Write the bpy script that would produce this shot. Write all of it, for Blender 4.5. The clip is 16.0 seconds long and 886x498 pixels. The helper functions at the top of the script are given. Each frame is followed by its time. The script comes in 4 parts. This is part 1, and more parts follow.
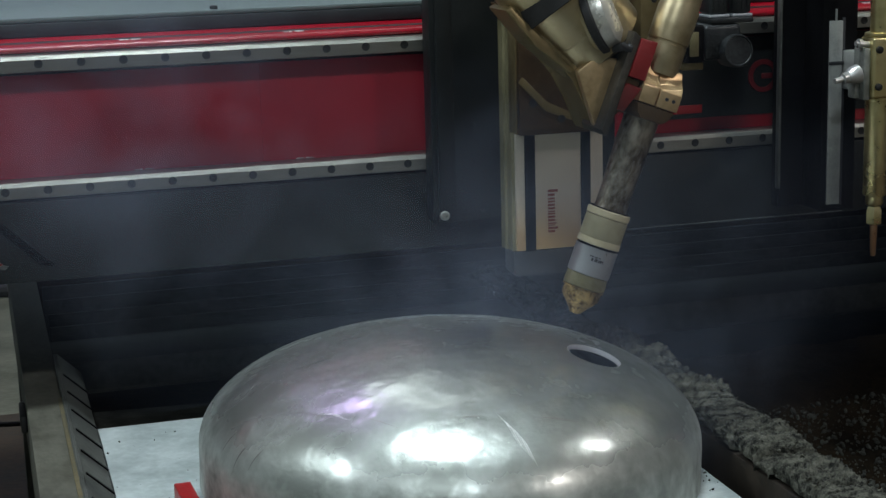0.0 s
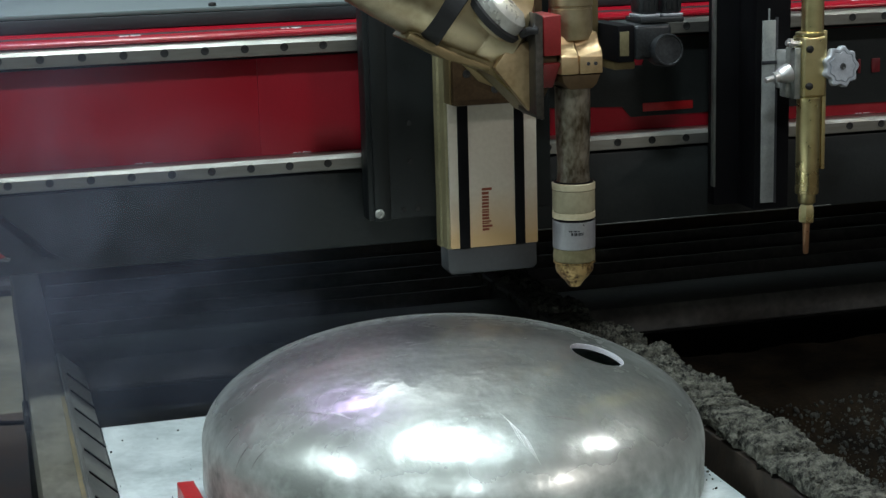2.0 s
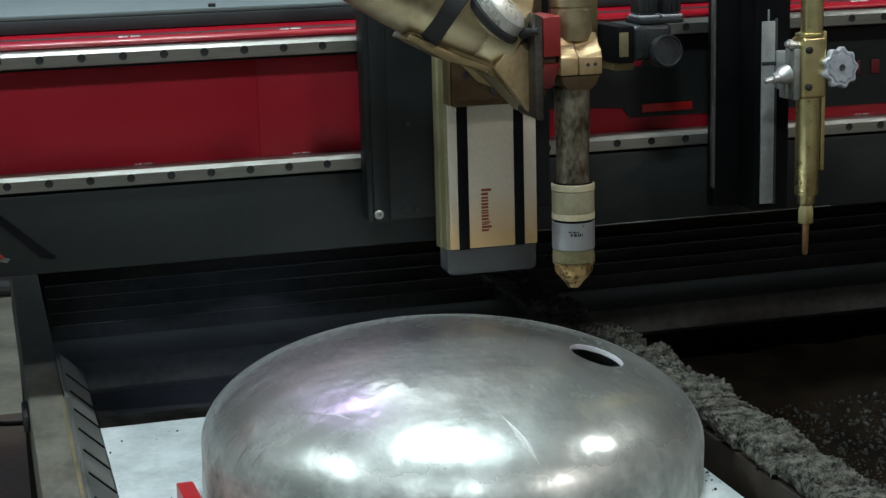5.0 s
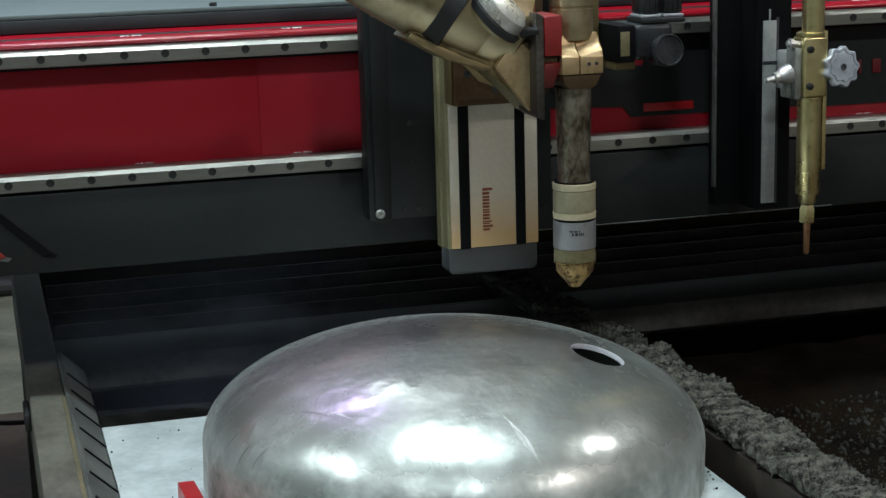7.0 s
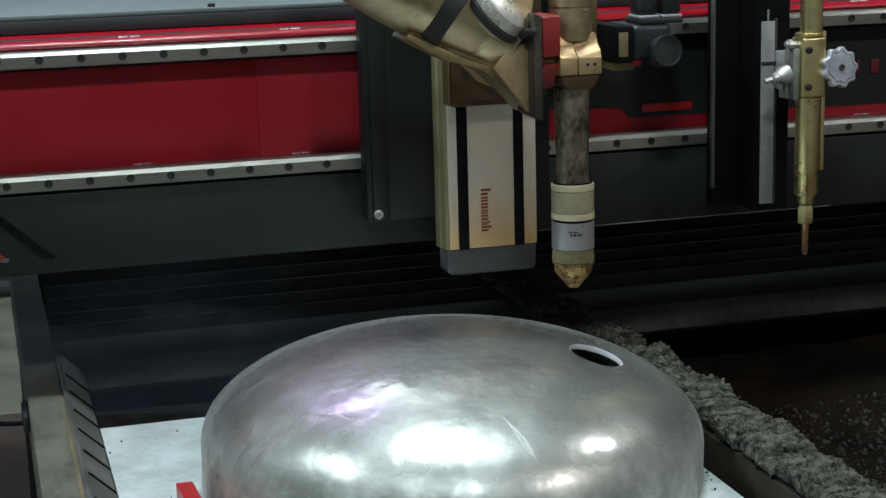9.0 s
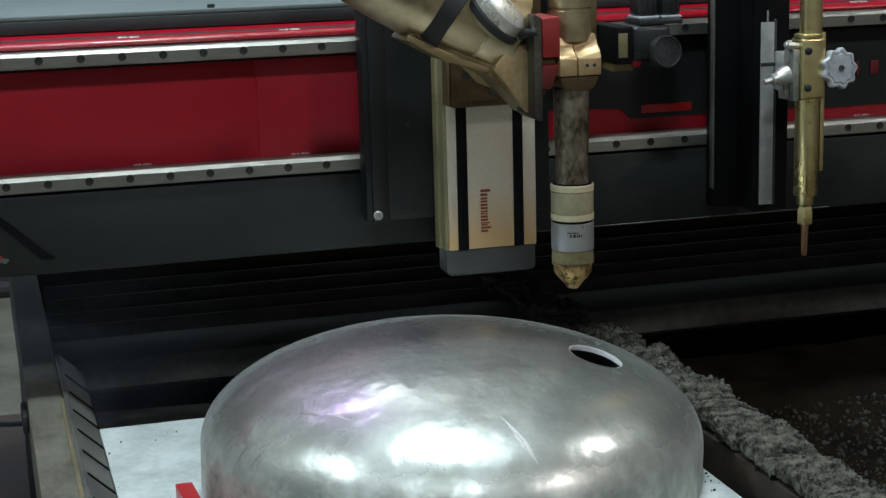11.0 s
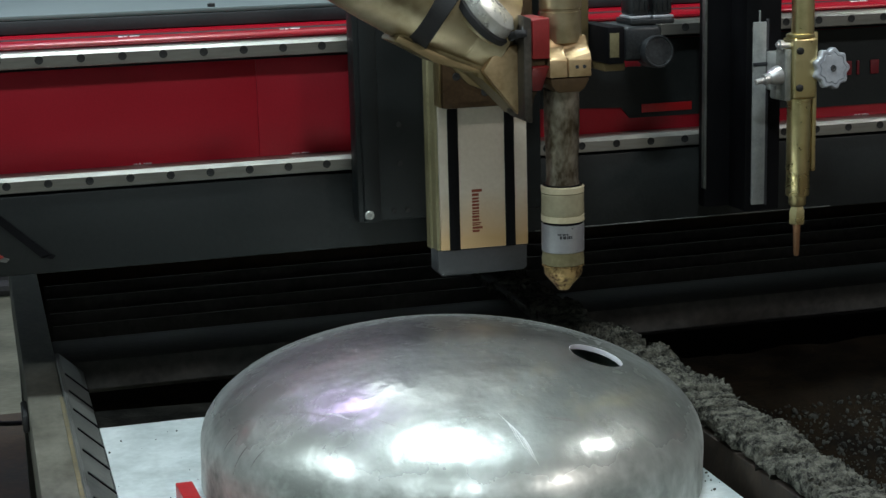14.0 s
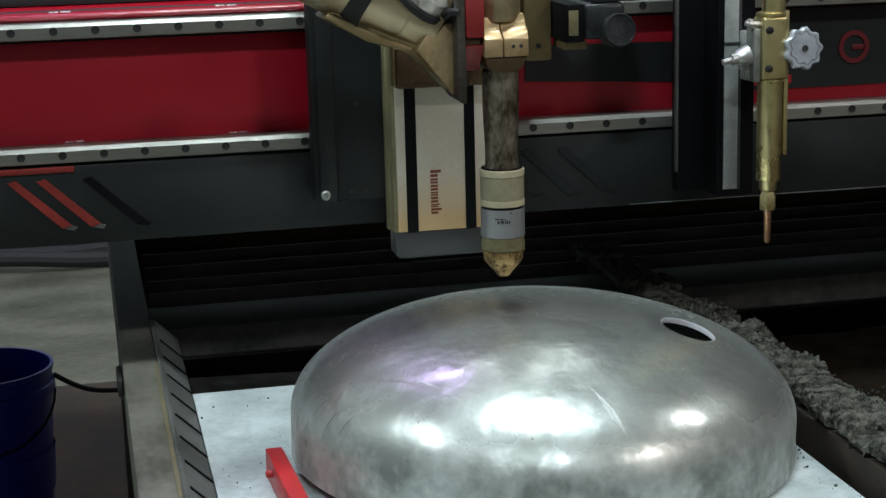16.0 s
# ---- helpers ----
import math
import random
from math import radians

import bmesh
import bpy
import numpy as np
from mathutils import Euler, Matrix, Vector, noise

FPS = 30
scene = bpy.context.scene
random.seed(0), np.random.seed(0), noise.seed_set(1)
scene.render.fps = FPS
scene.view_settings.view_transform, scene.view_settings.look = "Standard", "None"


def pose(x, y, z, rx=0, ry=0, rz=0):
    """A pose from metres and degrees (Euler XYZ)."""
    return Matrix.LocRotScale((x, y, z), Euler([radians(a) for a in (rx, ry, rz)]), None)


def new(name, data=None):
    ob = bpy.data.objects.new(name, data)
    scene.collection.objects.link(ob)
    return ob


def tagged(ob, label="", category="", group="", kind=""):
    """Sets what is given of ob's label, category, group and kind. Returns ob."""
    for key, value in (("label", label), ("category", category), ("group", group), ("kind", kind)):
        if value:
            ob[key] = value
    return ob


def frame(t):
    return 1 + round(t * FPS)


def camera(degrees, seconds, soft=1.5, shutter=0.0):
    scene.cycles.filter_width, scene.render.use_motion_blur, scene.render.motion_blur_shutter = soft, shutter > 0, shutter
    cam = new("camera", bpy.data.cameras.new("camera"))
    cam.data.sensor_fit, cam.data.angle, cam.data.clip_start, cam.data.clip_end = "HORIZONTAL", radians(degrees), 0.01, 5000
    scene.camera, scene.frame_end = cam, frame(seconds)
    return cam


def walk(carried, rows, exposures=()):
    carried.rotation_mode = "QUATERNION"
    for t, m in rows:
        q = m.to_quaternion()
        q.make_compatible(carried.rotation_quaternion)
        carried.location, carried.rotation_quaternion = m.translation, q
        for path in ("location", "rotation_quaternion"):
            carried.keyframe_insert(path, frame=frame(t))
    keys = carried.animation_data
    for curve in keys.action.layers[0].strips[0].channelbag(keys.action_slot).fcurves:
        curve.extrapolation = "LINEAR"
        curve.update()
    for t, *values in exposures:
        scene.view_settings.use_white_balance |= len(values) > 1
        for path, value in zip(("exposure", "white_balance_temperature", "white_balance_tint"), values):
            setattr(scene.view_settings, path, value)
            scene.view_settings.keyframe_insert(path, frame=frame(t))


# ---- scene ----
cam = camera(30.03, 16.0, soft=1.4, shutter=0.4)
walk(cam, [
    (0, pose(-0.0356, -2.4753, 1.4782, 77.760, 1.530, -16.160)),
    (0.5, pose(-0.0356, -2.4753, 1.4782, 77.785, 1.530, -16.130)),
    (1, pose(-0.0356, -2.4753, 1.4782, 77.775, 1.530, -16.115)),
    (1.5, pose(-0.0356, -2.4753, 1.4782, 77.745, 1.520, -16.070)),
    (2, pose(-0.0356, -2.4753, 1.4782, 77.724, 1.551, -16.054)),
    (2.5, pose(-0.0356, -2.4753, 1.4782, 77.753, 1.524, -16.044)),
    (3, pose(-0.0356, -2.4753, 1.4782, 77.750, 1.530, -16.043)),
    (3.5, pose(-0.0356, -2.4753, 1.4782, 77.795, 1.589, -16.076)),
    (4, pose(-0.0356, -2.4753, 1.4782, 77.751, 1.530, -16.049)),
    (6.5, pose(-0.0356, -2.4753, 1.4782, 77.748, 1.521, -16.081)),
    (7, pose(-0.0356, -2.4753, 1.4782, 77.727, 1.523, -16.027)),
    (7.5, pose(-0.0356, -2.4753, 1.4782, 77.723, 1.516, -15.994)),
    (8, pose(-0.0356, -2.4753, 1.4782, 77.754, 1.484, -16.020)),
    (8.5, pose(-0.0356, -2.4753, 1.4782, 77.783, 1.521, -16.076)),
    (9, pose(-0.0356, -2.4753, 1.4782, 77.751, 1.527, -16.082)),
    (11.5, pose(-0.0356, -2.4753, 1.4782, 77.781, 1.504, -16.096)),
    (12, pose(-0.0356, -2.4753, 1.4782, 77.777, 1.537, -16.082)),
    (12.5, pose(-0.0356, -2.4753, 1.4782, 77.781, 1.523, -16.108)),
    (13, pose(-0.0356, -2.4753, 1.4782, 77.748, 1.506, -16.105)),
    (13.5, pose(-0.0356, -2.4753, 1.4782, 77.722, 1.486, -16.161)),
    (14, pose(-0.0356, -2.4753, 1.4782, 77.752, 1.488, -16.086)),
    (14.5, pose(-0.0356, -2.4753, 1.4782, 77.697, 1.552, -15.996)),
    (15, pose(-0.0338, -2.4753, 1.4736, 77.714, 1.507, -14.512)),
    (15.5, pose(-0.0370, -2.4776, 1.4678, 77.651, 1.219, -13.021)),
    (16, pose(-0.0261, -2.4737, 1.4640, 77.140, 1.453, -12.573)),
], exposures=[(0.0, -0.58), (0.6, -0.42), (1.3, -0.24), (2.2, -0.08), (16.0, -0.08)])

# ---- world, lamps ----
L = 1.07  # height of the lower guide rail above the floor
world = bpy.data.worlds.new("hall_air")
scene.world = world
world.use_nodes = True
world.node_tree.nodes["Background"].inputs[0].default_value = (0.55, 0.62, 0.7, 1)
world.node_tree.nodes["Background"].inputs[1].default_value = 0.006

# the last, widest lamp is an added fill for the dome's left flank
BAYS_AND_FILL = [(0.5, -0.55, 125, 0.74, (0.84, 0.99, 1.04)), (-3.12, -0.45, 135, 0.9, (0.86, 0.99, 1.05)), (4.66, -0.45, 58, 0.5, (0.95, 1.0, 1.0)),
             (4.41, -4.86, 135, 0.5, (1.0, 0.93, 0.90)), (-0.92, -4.61, 150, 0.6, (0.86, 0.99, 1.05)), (-0.35, 2.70, 30, 1.35, (0.68, 0.50, 1.0)),
             (1.3, 3.1, 26, 2.2, (0.9, 1.0, 1.0)), (-2.6, 3.0, 12, 3.6, (0.95, 0.98, 1.0))]


def lamp(x, y, watts, size, colour):
    data = bpy.data.lights.new("bay_fill_light", "AREA")
    data.shape, data.size, data.energy, data.color = "DISK", size, watts, colour
    ob = new("bay_fill_light", data)
    ob.location = (x, y, L + 3.98)
    return ob


for row in BAYS_AND_FILL:
    lamp(*row)


# ---- materials ----
def mat(name, a, b, rough=0.5, metal=0.0, big=6.0, fine=90.0, bump=0.15, spread=0.12, stretch=(1, 1, 1), coat=0.0, edge=(0.35, 0.65), spec=0.5):
    m = bpy.data.materials.new(name)
    m.use_nodes = True
    nt = m.node_tree
    n, link = nt.nodes, nt.links.new
    bsdf = n["Principled BSDF"]
    tc, mp = n.new("ShaderNodeTexCoord"), n.new("ShaderNodeMapping")
    mp.inputs["Scale"].default_value = stretch
    link(tc.outputs["Object"], mp.inputs["Vector"])
    n1, n2 = n.new("ShaderNodeTexNoise"), n.new("ShaderNodeTexNoise")
    n1.inputs["Scale"].default_value, n1.inputs["Detail"].default_value = big, 6
    n2.inputs["Scale"].default_value, n2.inputs["Detail"].default_value = fine, 4
    for q in (n1, n2):
        link(mp.outputs[0], q.inputs["Vector"])
    add = n.new("ShaderNodeMath")
    add.operation = "MULTIPLY_ADD"
    add.inputs[1].default_value = 0.35
    link(n2.outputs[0], add.inputs[0])
    half = n.new("ShaderNodeMath")
    half.operation = "MULTIPLY_ADD"
    half.inputs[1].default_value, half.inputs[2].default_value = 0.65, 0.0
    link(n1.outputs[0], half.inputs[0])
    link(half.outputs[0], add.inputs[2])
    ramp = n.new("ShaderNodeValToRGB")
    ramp.color_ramp.elements[0].position, ramp.color_ramp.elements[1].position = edge
    ramp.color_ramp.elements[0].color, ramp.color_ramp.elements[1].color = (*a, 1), (*b, 1)
    link(add.outputs[0], ramp.inputs[0])
    link(ramp.outputs[0], bsdf.inputs["Base Color"])
    rr = n.new("ShaderNodeMapRange")
    rr.inputs[3].default_value, rr.inputs[4].default_value = max(rough - spread, 0.02), min(rough + spread, 1)
    rr.inputs[1].default_value, rr.inputs[2].default_value = 0.3, 0.7
    link(add.outputs[0], rr.inputs[0])
    link(rr.outputs[0], bsdf.inputs["Roughness"])
    bsdf.inputs["Metallic"].default_value = metal
    bsdf.inputs["Coat Weight"].default_value = coat
    bsdf.inputs["Specular IOR Level"].default_value = spec
    bsdf.inputs["Coat Roughness"].default_value = 0.12
    if bump:
        bp = n.new("ShaderNodeBump")
        bp.inputs["Strength"].default_value, bp.inputs["Distance"].default_value = bump, 0.002
        link(n2.outputs[0], bp.inputs["Height"])
        link(bp.outputs[0], bsdf.inputs["Normal"])
    return m


RED = mat("red_paint", (0.27, 0.003, 0.012), (0.36, 0.005, 0.018), 0.38, 0, 3, 300, 0.04, coat=0.0, spec=0.35)
RED_GLOSS = mat("glossy_red_cover", (0.27, 0.004, 0.012), (0.36, 0.006, 0.018), 0.2, 0, 3, 300, 0.03, 0.06, coat=0.1)
RED2 = mat("red_enamel", (0.20, 0.014, 0.015), (0.30, 0.022, 0.022), 0.4, 0, 20, 300, 0.1)
STRIPE = mat("orange_red_stripe_paint", (0.16, 0.012, 0.008), (0.30, 0.026, 0.017), 0.5, 0, 18, 120, 0.2)
SCARLET = mat("scarlet_paint", (0.36, 0.010, 0.013), (0.50, 0.020, 0.020), 0.42, 0, 20, 200, 0.1)
CHARCOAL = mat("charcoal_paint", (0.0105, 0.0125, 0.0125), (0.019, 0.0215, 0.021), 0.5, 0, 4, 160, 0.12, spec=0.3)
PLATE = mat("carriage_grey_paint", (0.006, 0.008, 0.008), (0.012, 0.0145, 0.0148), 0.5, 0, 5, 200, 0.1, spec=0.3)
BLACK = mat("black_anodised", (0.003, 0.003, 0.004), (0.0065, 0.0065, 0.0075), 0.55, 0, 8, 200, 0.1, spec=0.10)
EDGE = mat("dark_grey_edge_paint", (0.026, 0.029, 0.031), (0.042, 0.046, 0.049), 0.5, 0, 8, 160, 0.1, spec=0.3)
RUBBER = mat("black_rubber", (0.01, 0.01, 0.011), (0.022, 0.021, 0.021), 0.65, 0, 30, 300, 0.2)
RAIL = mat("ground_steel", (0.27, 0.262, 0.235), (0.40, 0.385, 0.35), 0.33, 0.9, 9, 240, 0.05, 0.08, stretch=(0.12, 1, 1))
BOLT = mat("dark_bolt", (0.03, 0.03, 0.03), (0.07, 0.07, 0.07), 0.5, 0.8, 40, 400, 0.1)
SILVER = mat("zinc_plate", (0.5, 0.5, 0.49), (0.7, 0.7, 0.68), 0.36, 0.7, 30, 300, 0.1)
ALU = mat("scale_strip", (0.27, 0.28, 0.275), (0.42, 0.425, 0.41), 0.5, 0.3, 40, 300, 0.05)
KNOB = mat("bright_knob_metal", (0.36, 0.38, 0.42), (0.54, 0.57, 0.61), 0.42, 0.35, 60, 300, 0.12)
MOTOR = mat("grey_motor_casing", (0.016, 0.018, 0.020), (0.048, 0.052, 0.055), 0.38, 0.4, 30, 240, 0.2)
OLIVE = mat("olive_side_face", (0.16, 0.14, 0.07), (0.30, 0.265, 0.15), 0.45, 0.3, 14, 160, 0.1)
CREAM = mat("cream_plastic", (0.48, 0.42, 0.27), (0.6, 0.53, 0.36), 0.45, 0, 25, 200, 0.15)
FIBRE = mat("fibre_sleeve", (0.27, 0.24, 0.15), (0.38, 0.34, 0.22), 0.6, 0, 30, 200, 0.25)
LABEL = mat("silver_label", (0.42, 0.42, 0.44), (0.54, 0.54, 0.56), 0.35, 0.7, 30, 300, 0.05)
WHITE_MARK = mat("white_patchy_mark", (0.35, 0.28, 0.28), (0.80, 0.76, 0.76), 0.5, 0, 90, 400, 0.1, edge=(0.42, 0.55))
INK_AND_GAPS = mat("ink_and_gap_dark", (0.02, 0.02, 0.025), (0.04, 0.04, 0.045), 0.6)
BRAND = mat("brand_print", (0.2, 0.045, 0.02), (0.28, 0.07, 0.03), 0.6)
BRASS = mat("brass", (0.52, 0.42, 0.18), (0.76, 0.65, 0.34), 0.30, 0.95, 12, 70, 0.06, 0.09, edge=(0.3, 0.55))
NOZZLE = mat("sooty_brass", (0.09, 0.05, 0.022), (0.62, 0.43, 0.19), 0.45, 0.8, 60, 260, 0.5, edge=(0.40, 0.56))
COPPER = mat("bronze_clamp", (0.40, 0.26, 0.13), (0.66, 0.48, 0.27), 0.38, 0.75, 22, 120, 0.1, edge=(0.33, 0.6))
COPPERTIP = mat("copper_tip", (0.5, 0.27, 0.15), (0.62, 0.36, 0.2), 0.35, 0.9, 40, 200, 0.1)
GOLD = mat("champagne_metal", (0.27, 0.20, 0.105), (0.54, 0.45, 0.285), 0.38, 0.85, 11, 60, 0.08, 0.1, edge=(0.32, 0.56))
FLANGE = mat("grey_brown_metal", (0.03, 0.026, 0.021), (0.095, 0.082, 0.066), 0.45, 0.4, 20, 160, 0.15)
DISC = mat("polished_end_metal", (0.62, 0.60, 0.54), (0.84, 0.82, 0.76), 0.30, 0.6, 20, 200, 0.05)
KHAKI = mat("khaki_bracket", (0.20, 0.15, 0.07), (0.28, 0.215, 0.108), 0.4, 0.6, 6, 80, 0.05)
BROWN = mat("brown_bracket", (0.045, 0.026, 0.012), (0.095, 0.058, 0.027), 0.5, 0.2, 12, 160, 0.15, spec=0.3)
BEIGE = mat("tan_anodised", (0.62, 0.55, 0.45), (0.75, 0.69, 0.58), 0.42, 0.2, 5, 150, 0.05)
TUBE = mat("stained_tube", (0.10, 0.074, 0.045), (0.40, 0.35, 0.275), 0.34, 0.8, 34, 170, 0.3, stretch=(1, 1, 0.55), edge=(0.42, 0.60))
GREYCAP = mat("grey_cap", (0.03, 0.032, 0.034), (0.048, 0.05, 0.052), 0.5, 0, 8, 160, 0.1)
SHEET = mat("white_dusty_sheet", (0.36, 0.41, 0.41), (0.60, 0.65, 0.65), 0.55, 0, 14, 90, 0.25)
FRAME = mat("dirty_frame_steel", (0.055, 0.051, 0.037), (0.16, 0.155, 0.125), 0.65, 0.1, 16, 90, 0.6, stretch=(1, 0.5, 1), edge=(0.33, 0.63))
OCHRE = mat("ochre_worn_edge", (0.09, 0.08, 0.05), (0.19, 0.155, 0.085), 0.65, 0.1, 18, 90, 0.5)
CHUTE = mat("grey_chute_steel", (0.07, 0.072, 0.065), (0.16, 0.162, 0.15), 0.5, 0.3, 14, 90, 0.4)
DARKSTEEL = mat("dark_rusty_steel", (0.034, 0.033, 0.031), (0.11, 0.104, 0.094), 0.65, 0.1, 8, 70, 0.4)
SLAG = mat("slag_crust", (0.008, 0.008, 0.0065), (0.115, 0.113, 0.092), 0.92, 0, 70, 320, 1.0, edge=(0.40, 0.60), spec=0.2)
SLAGSTEEL = mat("brown_stained_steel", (0.008, 0.006, 0.004), (0.036, 0.025, 0.016), 0.7, 0.1, 18, 90, 0.4)
RUBBLE = mat("slag_rubble", (0.004, 0.004, 0.0035), (0.060, 0.062, 0.052), 0.85, 0.1, 25, 140, 0.8)
DROSS = mat("brown_black_dross", (0.002, 0.0016, 0.0012), (0.017, 0.0115, 0.0065), 0.95, 0, 9, 120, 1.0, edge=(0.36, 0.66), spec=0.08)
RUST = mat("rusty_pit", (0.018, 0.013, 0.009), (0.085, 0.056, 0.034), 0.85, 0, 6, 60, 0.6)
CONCRETE = mat("stained_concrete", (0.05, 0.05, 0.028), (0.20, 0.20, 0.145), 0.7, 0, 2.6, 30, 0.3, stretch=(1, 2.0, 1), edge=(0.30, 0.62))
WALL = mat("grey_green_wall", (0.52, 0.60, 0.60), (0.60, 0.68, 0.67), 0.7, 0, 1.5, 30, 0.1)
DIMWALL = mat("dim_workshop_wall", (0.2, 0.21, 0.21), (0.27, 0.28, 0.28), 0.7, 0, 1.5, 30, 0.1)
DECK = mat("grey_green_paint", (0.105, 0.14, 0.14), (0.14, 0.18, 0.176), 0.5, 0, 3, 90, 0.1)
CAST = mat("cast_zinc", (0.2, 0.21, 0.19), (0.36, 0.37, 0.34), 0.45, 0.5, 40, 200, 0.3)
DIMRED = mat("faded_red_print", (0.10, 0.004, 0.008), (0.16, 0.007, 0.012), 0.5)
CEIL = mat("ceiling_sheet", (0.3, 0.31, 0.3), (0.36, 0.37, 0.36), 0.7, 0, 1.5, 30, 0.1)
BLUE = mat("blue_plastic", (0.007, 0.012, 0.25), (0.010, 0.017, 0.33), 0.4, 0, 10, 200, 0.1)


def bar_shades(m, low, high, colour, factor=1.0):
    """Warm tint low on an anodised face; the lit upper band is put into its colour."""
    nt = m.node_tree
    n, link = nt.nodes, nt.links.new
    tc, sep, mr, mix = n.new("ShaderNodeTexCoord"), n.new("ShaderNodeSeparateXYZ"), n.new("ShaderNodeMapRange"), n.new("ShaderNodeMixRGB")
    link(tc.outputs["Object"], sep.inputs[0])
    wob = n.new("ShaderNodeTexNoise")
    wob.inputs["Scale"].default_value = 14
    link(tc.outputs["Object"], wob.inputs["Vector"])
    sm = n.new("ShaderNodeMath")
    sm.operation = "MULTIPLY_ADD"
    sm.inputs[1].default_value = 0.03
    link(wob.outputs[0], sm.inputs[0])
    link(sep.outputs["Z"], sm.inputs[2])
    link(sm.outputs[0], mr.inputs[0])
    mr.inputs[1].default_value, mr.inputs[2].default_value, mr.inputs[3].default_value, mr.inputs[4].default_value = low, high, factor, 0.0
    bsdf = n["Principled BSDF"]
    src = bsdf.inputs["Base Color"].links[0].from_socket
    link(mr.outputs[0], mix.inputs[0])
    link(src, mix.inputs[1])
    mix.inputs[2].default_value = (*colour, 1)
    link(mix.outputs[0], bsdf.inputs["Base Color"])


# local z of the actuator runs from its lower end; orange below, painted paler where lit above
bar_shades(BEIGE, 0.07, 0.15, (0.58, 0.37, 0.16), 0.9)


def steel_dome_material():
    m = bpy.data.materials.new("stainless_steel_scuffed")
    m.use_nodes = True
    nt = m.node_tree
    n, link = nt.nodes, nt.links.new
    bsdf = n["Principled BSDF"]
    tc = n.new("ShaderNodeTexCoord")

    def tex(scale, detail=5, stretch=(1, 1, 1), turn=0.0):
        mp, q = n.new("ShaderNodeMapping"), n.new("ShaderNodeTexNoise")
        mp.inputs["Scale"].default_value, mp.inputs["Rotation"].default_value = stretch, (0, 0, turn)
        q.inputs["Scale"].default_value, q.inputs["Detail"].default_value = scale, detail
        link(tc.outputs["Object"], mp.inputs["Vector"])
        link(mp.outputs[0], q.inputs["Vector"])
        return q.outputs[0]

    cloud, grain, brush, spots = tex(5.5), tex(60, 6), tex(22, 6, (0.25, 3.0, 1), 0.5), tex(13, 8)
    ramp = n.new("ShaderNodeValToRGB")
    ramp.color_ramp.elements[0].position, ramp.color_ramp.elements[1].position = 0.38, 0.59
    ramp.color_ramp.elements[0].color, ramp.color_ramp.elements[1].color = (0.35, 0.368, 0.342, 1), (0.77, 0.80, 0.765, 1)

    def blend(a, b, w):
        q, k = n.new("ShaderNodeMath"), n.new("ShaderNodeMath")
        q.operation, k.operation = "MULTIPLY_ADD", "MULTIPLY"
        q.inputs[1].default_value, k.inputs[1].default_value = w, 1 - w
        link(b, q.inputs[0])
        link(a, k.inputs[0])
        link(k.outputs[0], q.inputs[2])
        return q.outputs[0]

    wear = blend(blend(blend(cloud, brush, 0.16), spots, 0.45), grain, 0.22)
    # grimy patches and scuffs, and broad darker areas on the crown and right, each with its own place on the shell
    for px, py, pz, rad, depth, stretch in ((-0.27, -0.06, 0.08, 0.055, 0.30, (1, 1, 1)), (-0.24, -0.21, 0.03, 0.07, 0.22, (1, 0.6, 1)), (0.06, -0.20, 0.11, 0.05, 0.20, (0.5, 1, 1)),
                                            (0.10, -0.27, 0.08, 0.06, -0.30, (3.5, 0.7, 1)), (-0.19, -0.18, 0.09, 0.05, 0.25, (0.6, 2.5, 1)), (0.0, 0.08, 0.13, 0.11, 0.22, (0.6, 1, 1)), (0.22, -0.12, 0.08, 0.09, 0.14, (0.7, 1, 1))):
        mp, ln, mr, rag, mu, sub = (n.new("ShaderNode" + k) for k in ("Mapping", "VectorMath", "MapRange", "TexNoise", "Math", "Math"))
        mp.inputs["Location"].default_value = tuple(-a * b for a, b in zip((px, py, pz), stretch))
        mp.inputs["Scale"].default_value = stretch
        link(tc.outputs["Object"], mp.inputs["Vector"])
        ln.operation = "LENGTH"
        link(mp.outputs[0], ln.inputs[0])
        mr.interpolation_type = "SMOOTHSTEP"
        mr.inputs[1].default_value, mr.inputs[2].default_value, mr.inputs[3].default_value, mr.inputs[4].default_value = 0.0, rad, depth, 0.0
        link(ln.outputs["Value"], mr.inputs[0])
        rag.inputs["Scale"].default_value, rag.inputs["Detail"].default_value = 38, 6
        link(tc.outputs["Object"], rag.inputs["Vector"])
        mu.operation, sub.operation = "MULTIPLY", "SUBTRACT"
        link(mr.outputs[0], mu.inputs[0])
        link(rag.outputs[0], mu.inputs[1])
        link(wear, sub.inputs[0])
        link(mu.outputs[0], sub.inputs[1])
        wear = sub.outputs[0]
    # hand-worn smudges with firm edges over the mill finish
    warp = n.new("ShaderNodeTexNoise")
    warp.inputs["Scale"].default_value, warp.inputs["Detail"].default_value, warp.inputs["Distortion"].default_value = 8.5, 9, 1.6
    link(tc.outputs["Object"], warp.inputs["Vector"])
    sm, wl = n.new("ShaderNodeMapRange"), n.new("ShaderNodeMath")
    sm.inputs[1].default_value, sm.inputs[2].default_value, sm.inputs[3].default_value, sm.inputs[4].default_value = 0.48, 0.66, 0.0, 0.06
    link(warp.outputs[0], sm.inputs[0])
    wl.operation = "SUBTRACT"
    link(wear, wl.inputs[0])
    link(sm.outputs[0], wl.inputs[1])
    wear = wl.outputs[0]
    link(wear, ramp.inputs[0])
    b1, b2 = n.new("ShaderNodeBump"), n.new("ShaderNodeBump")
    b1.inputs["Strength"].default_value, b1.inputs["Distance"].default_value = 0.85, 0.010
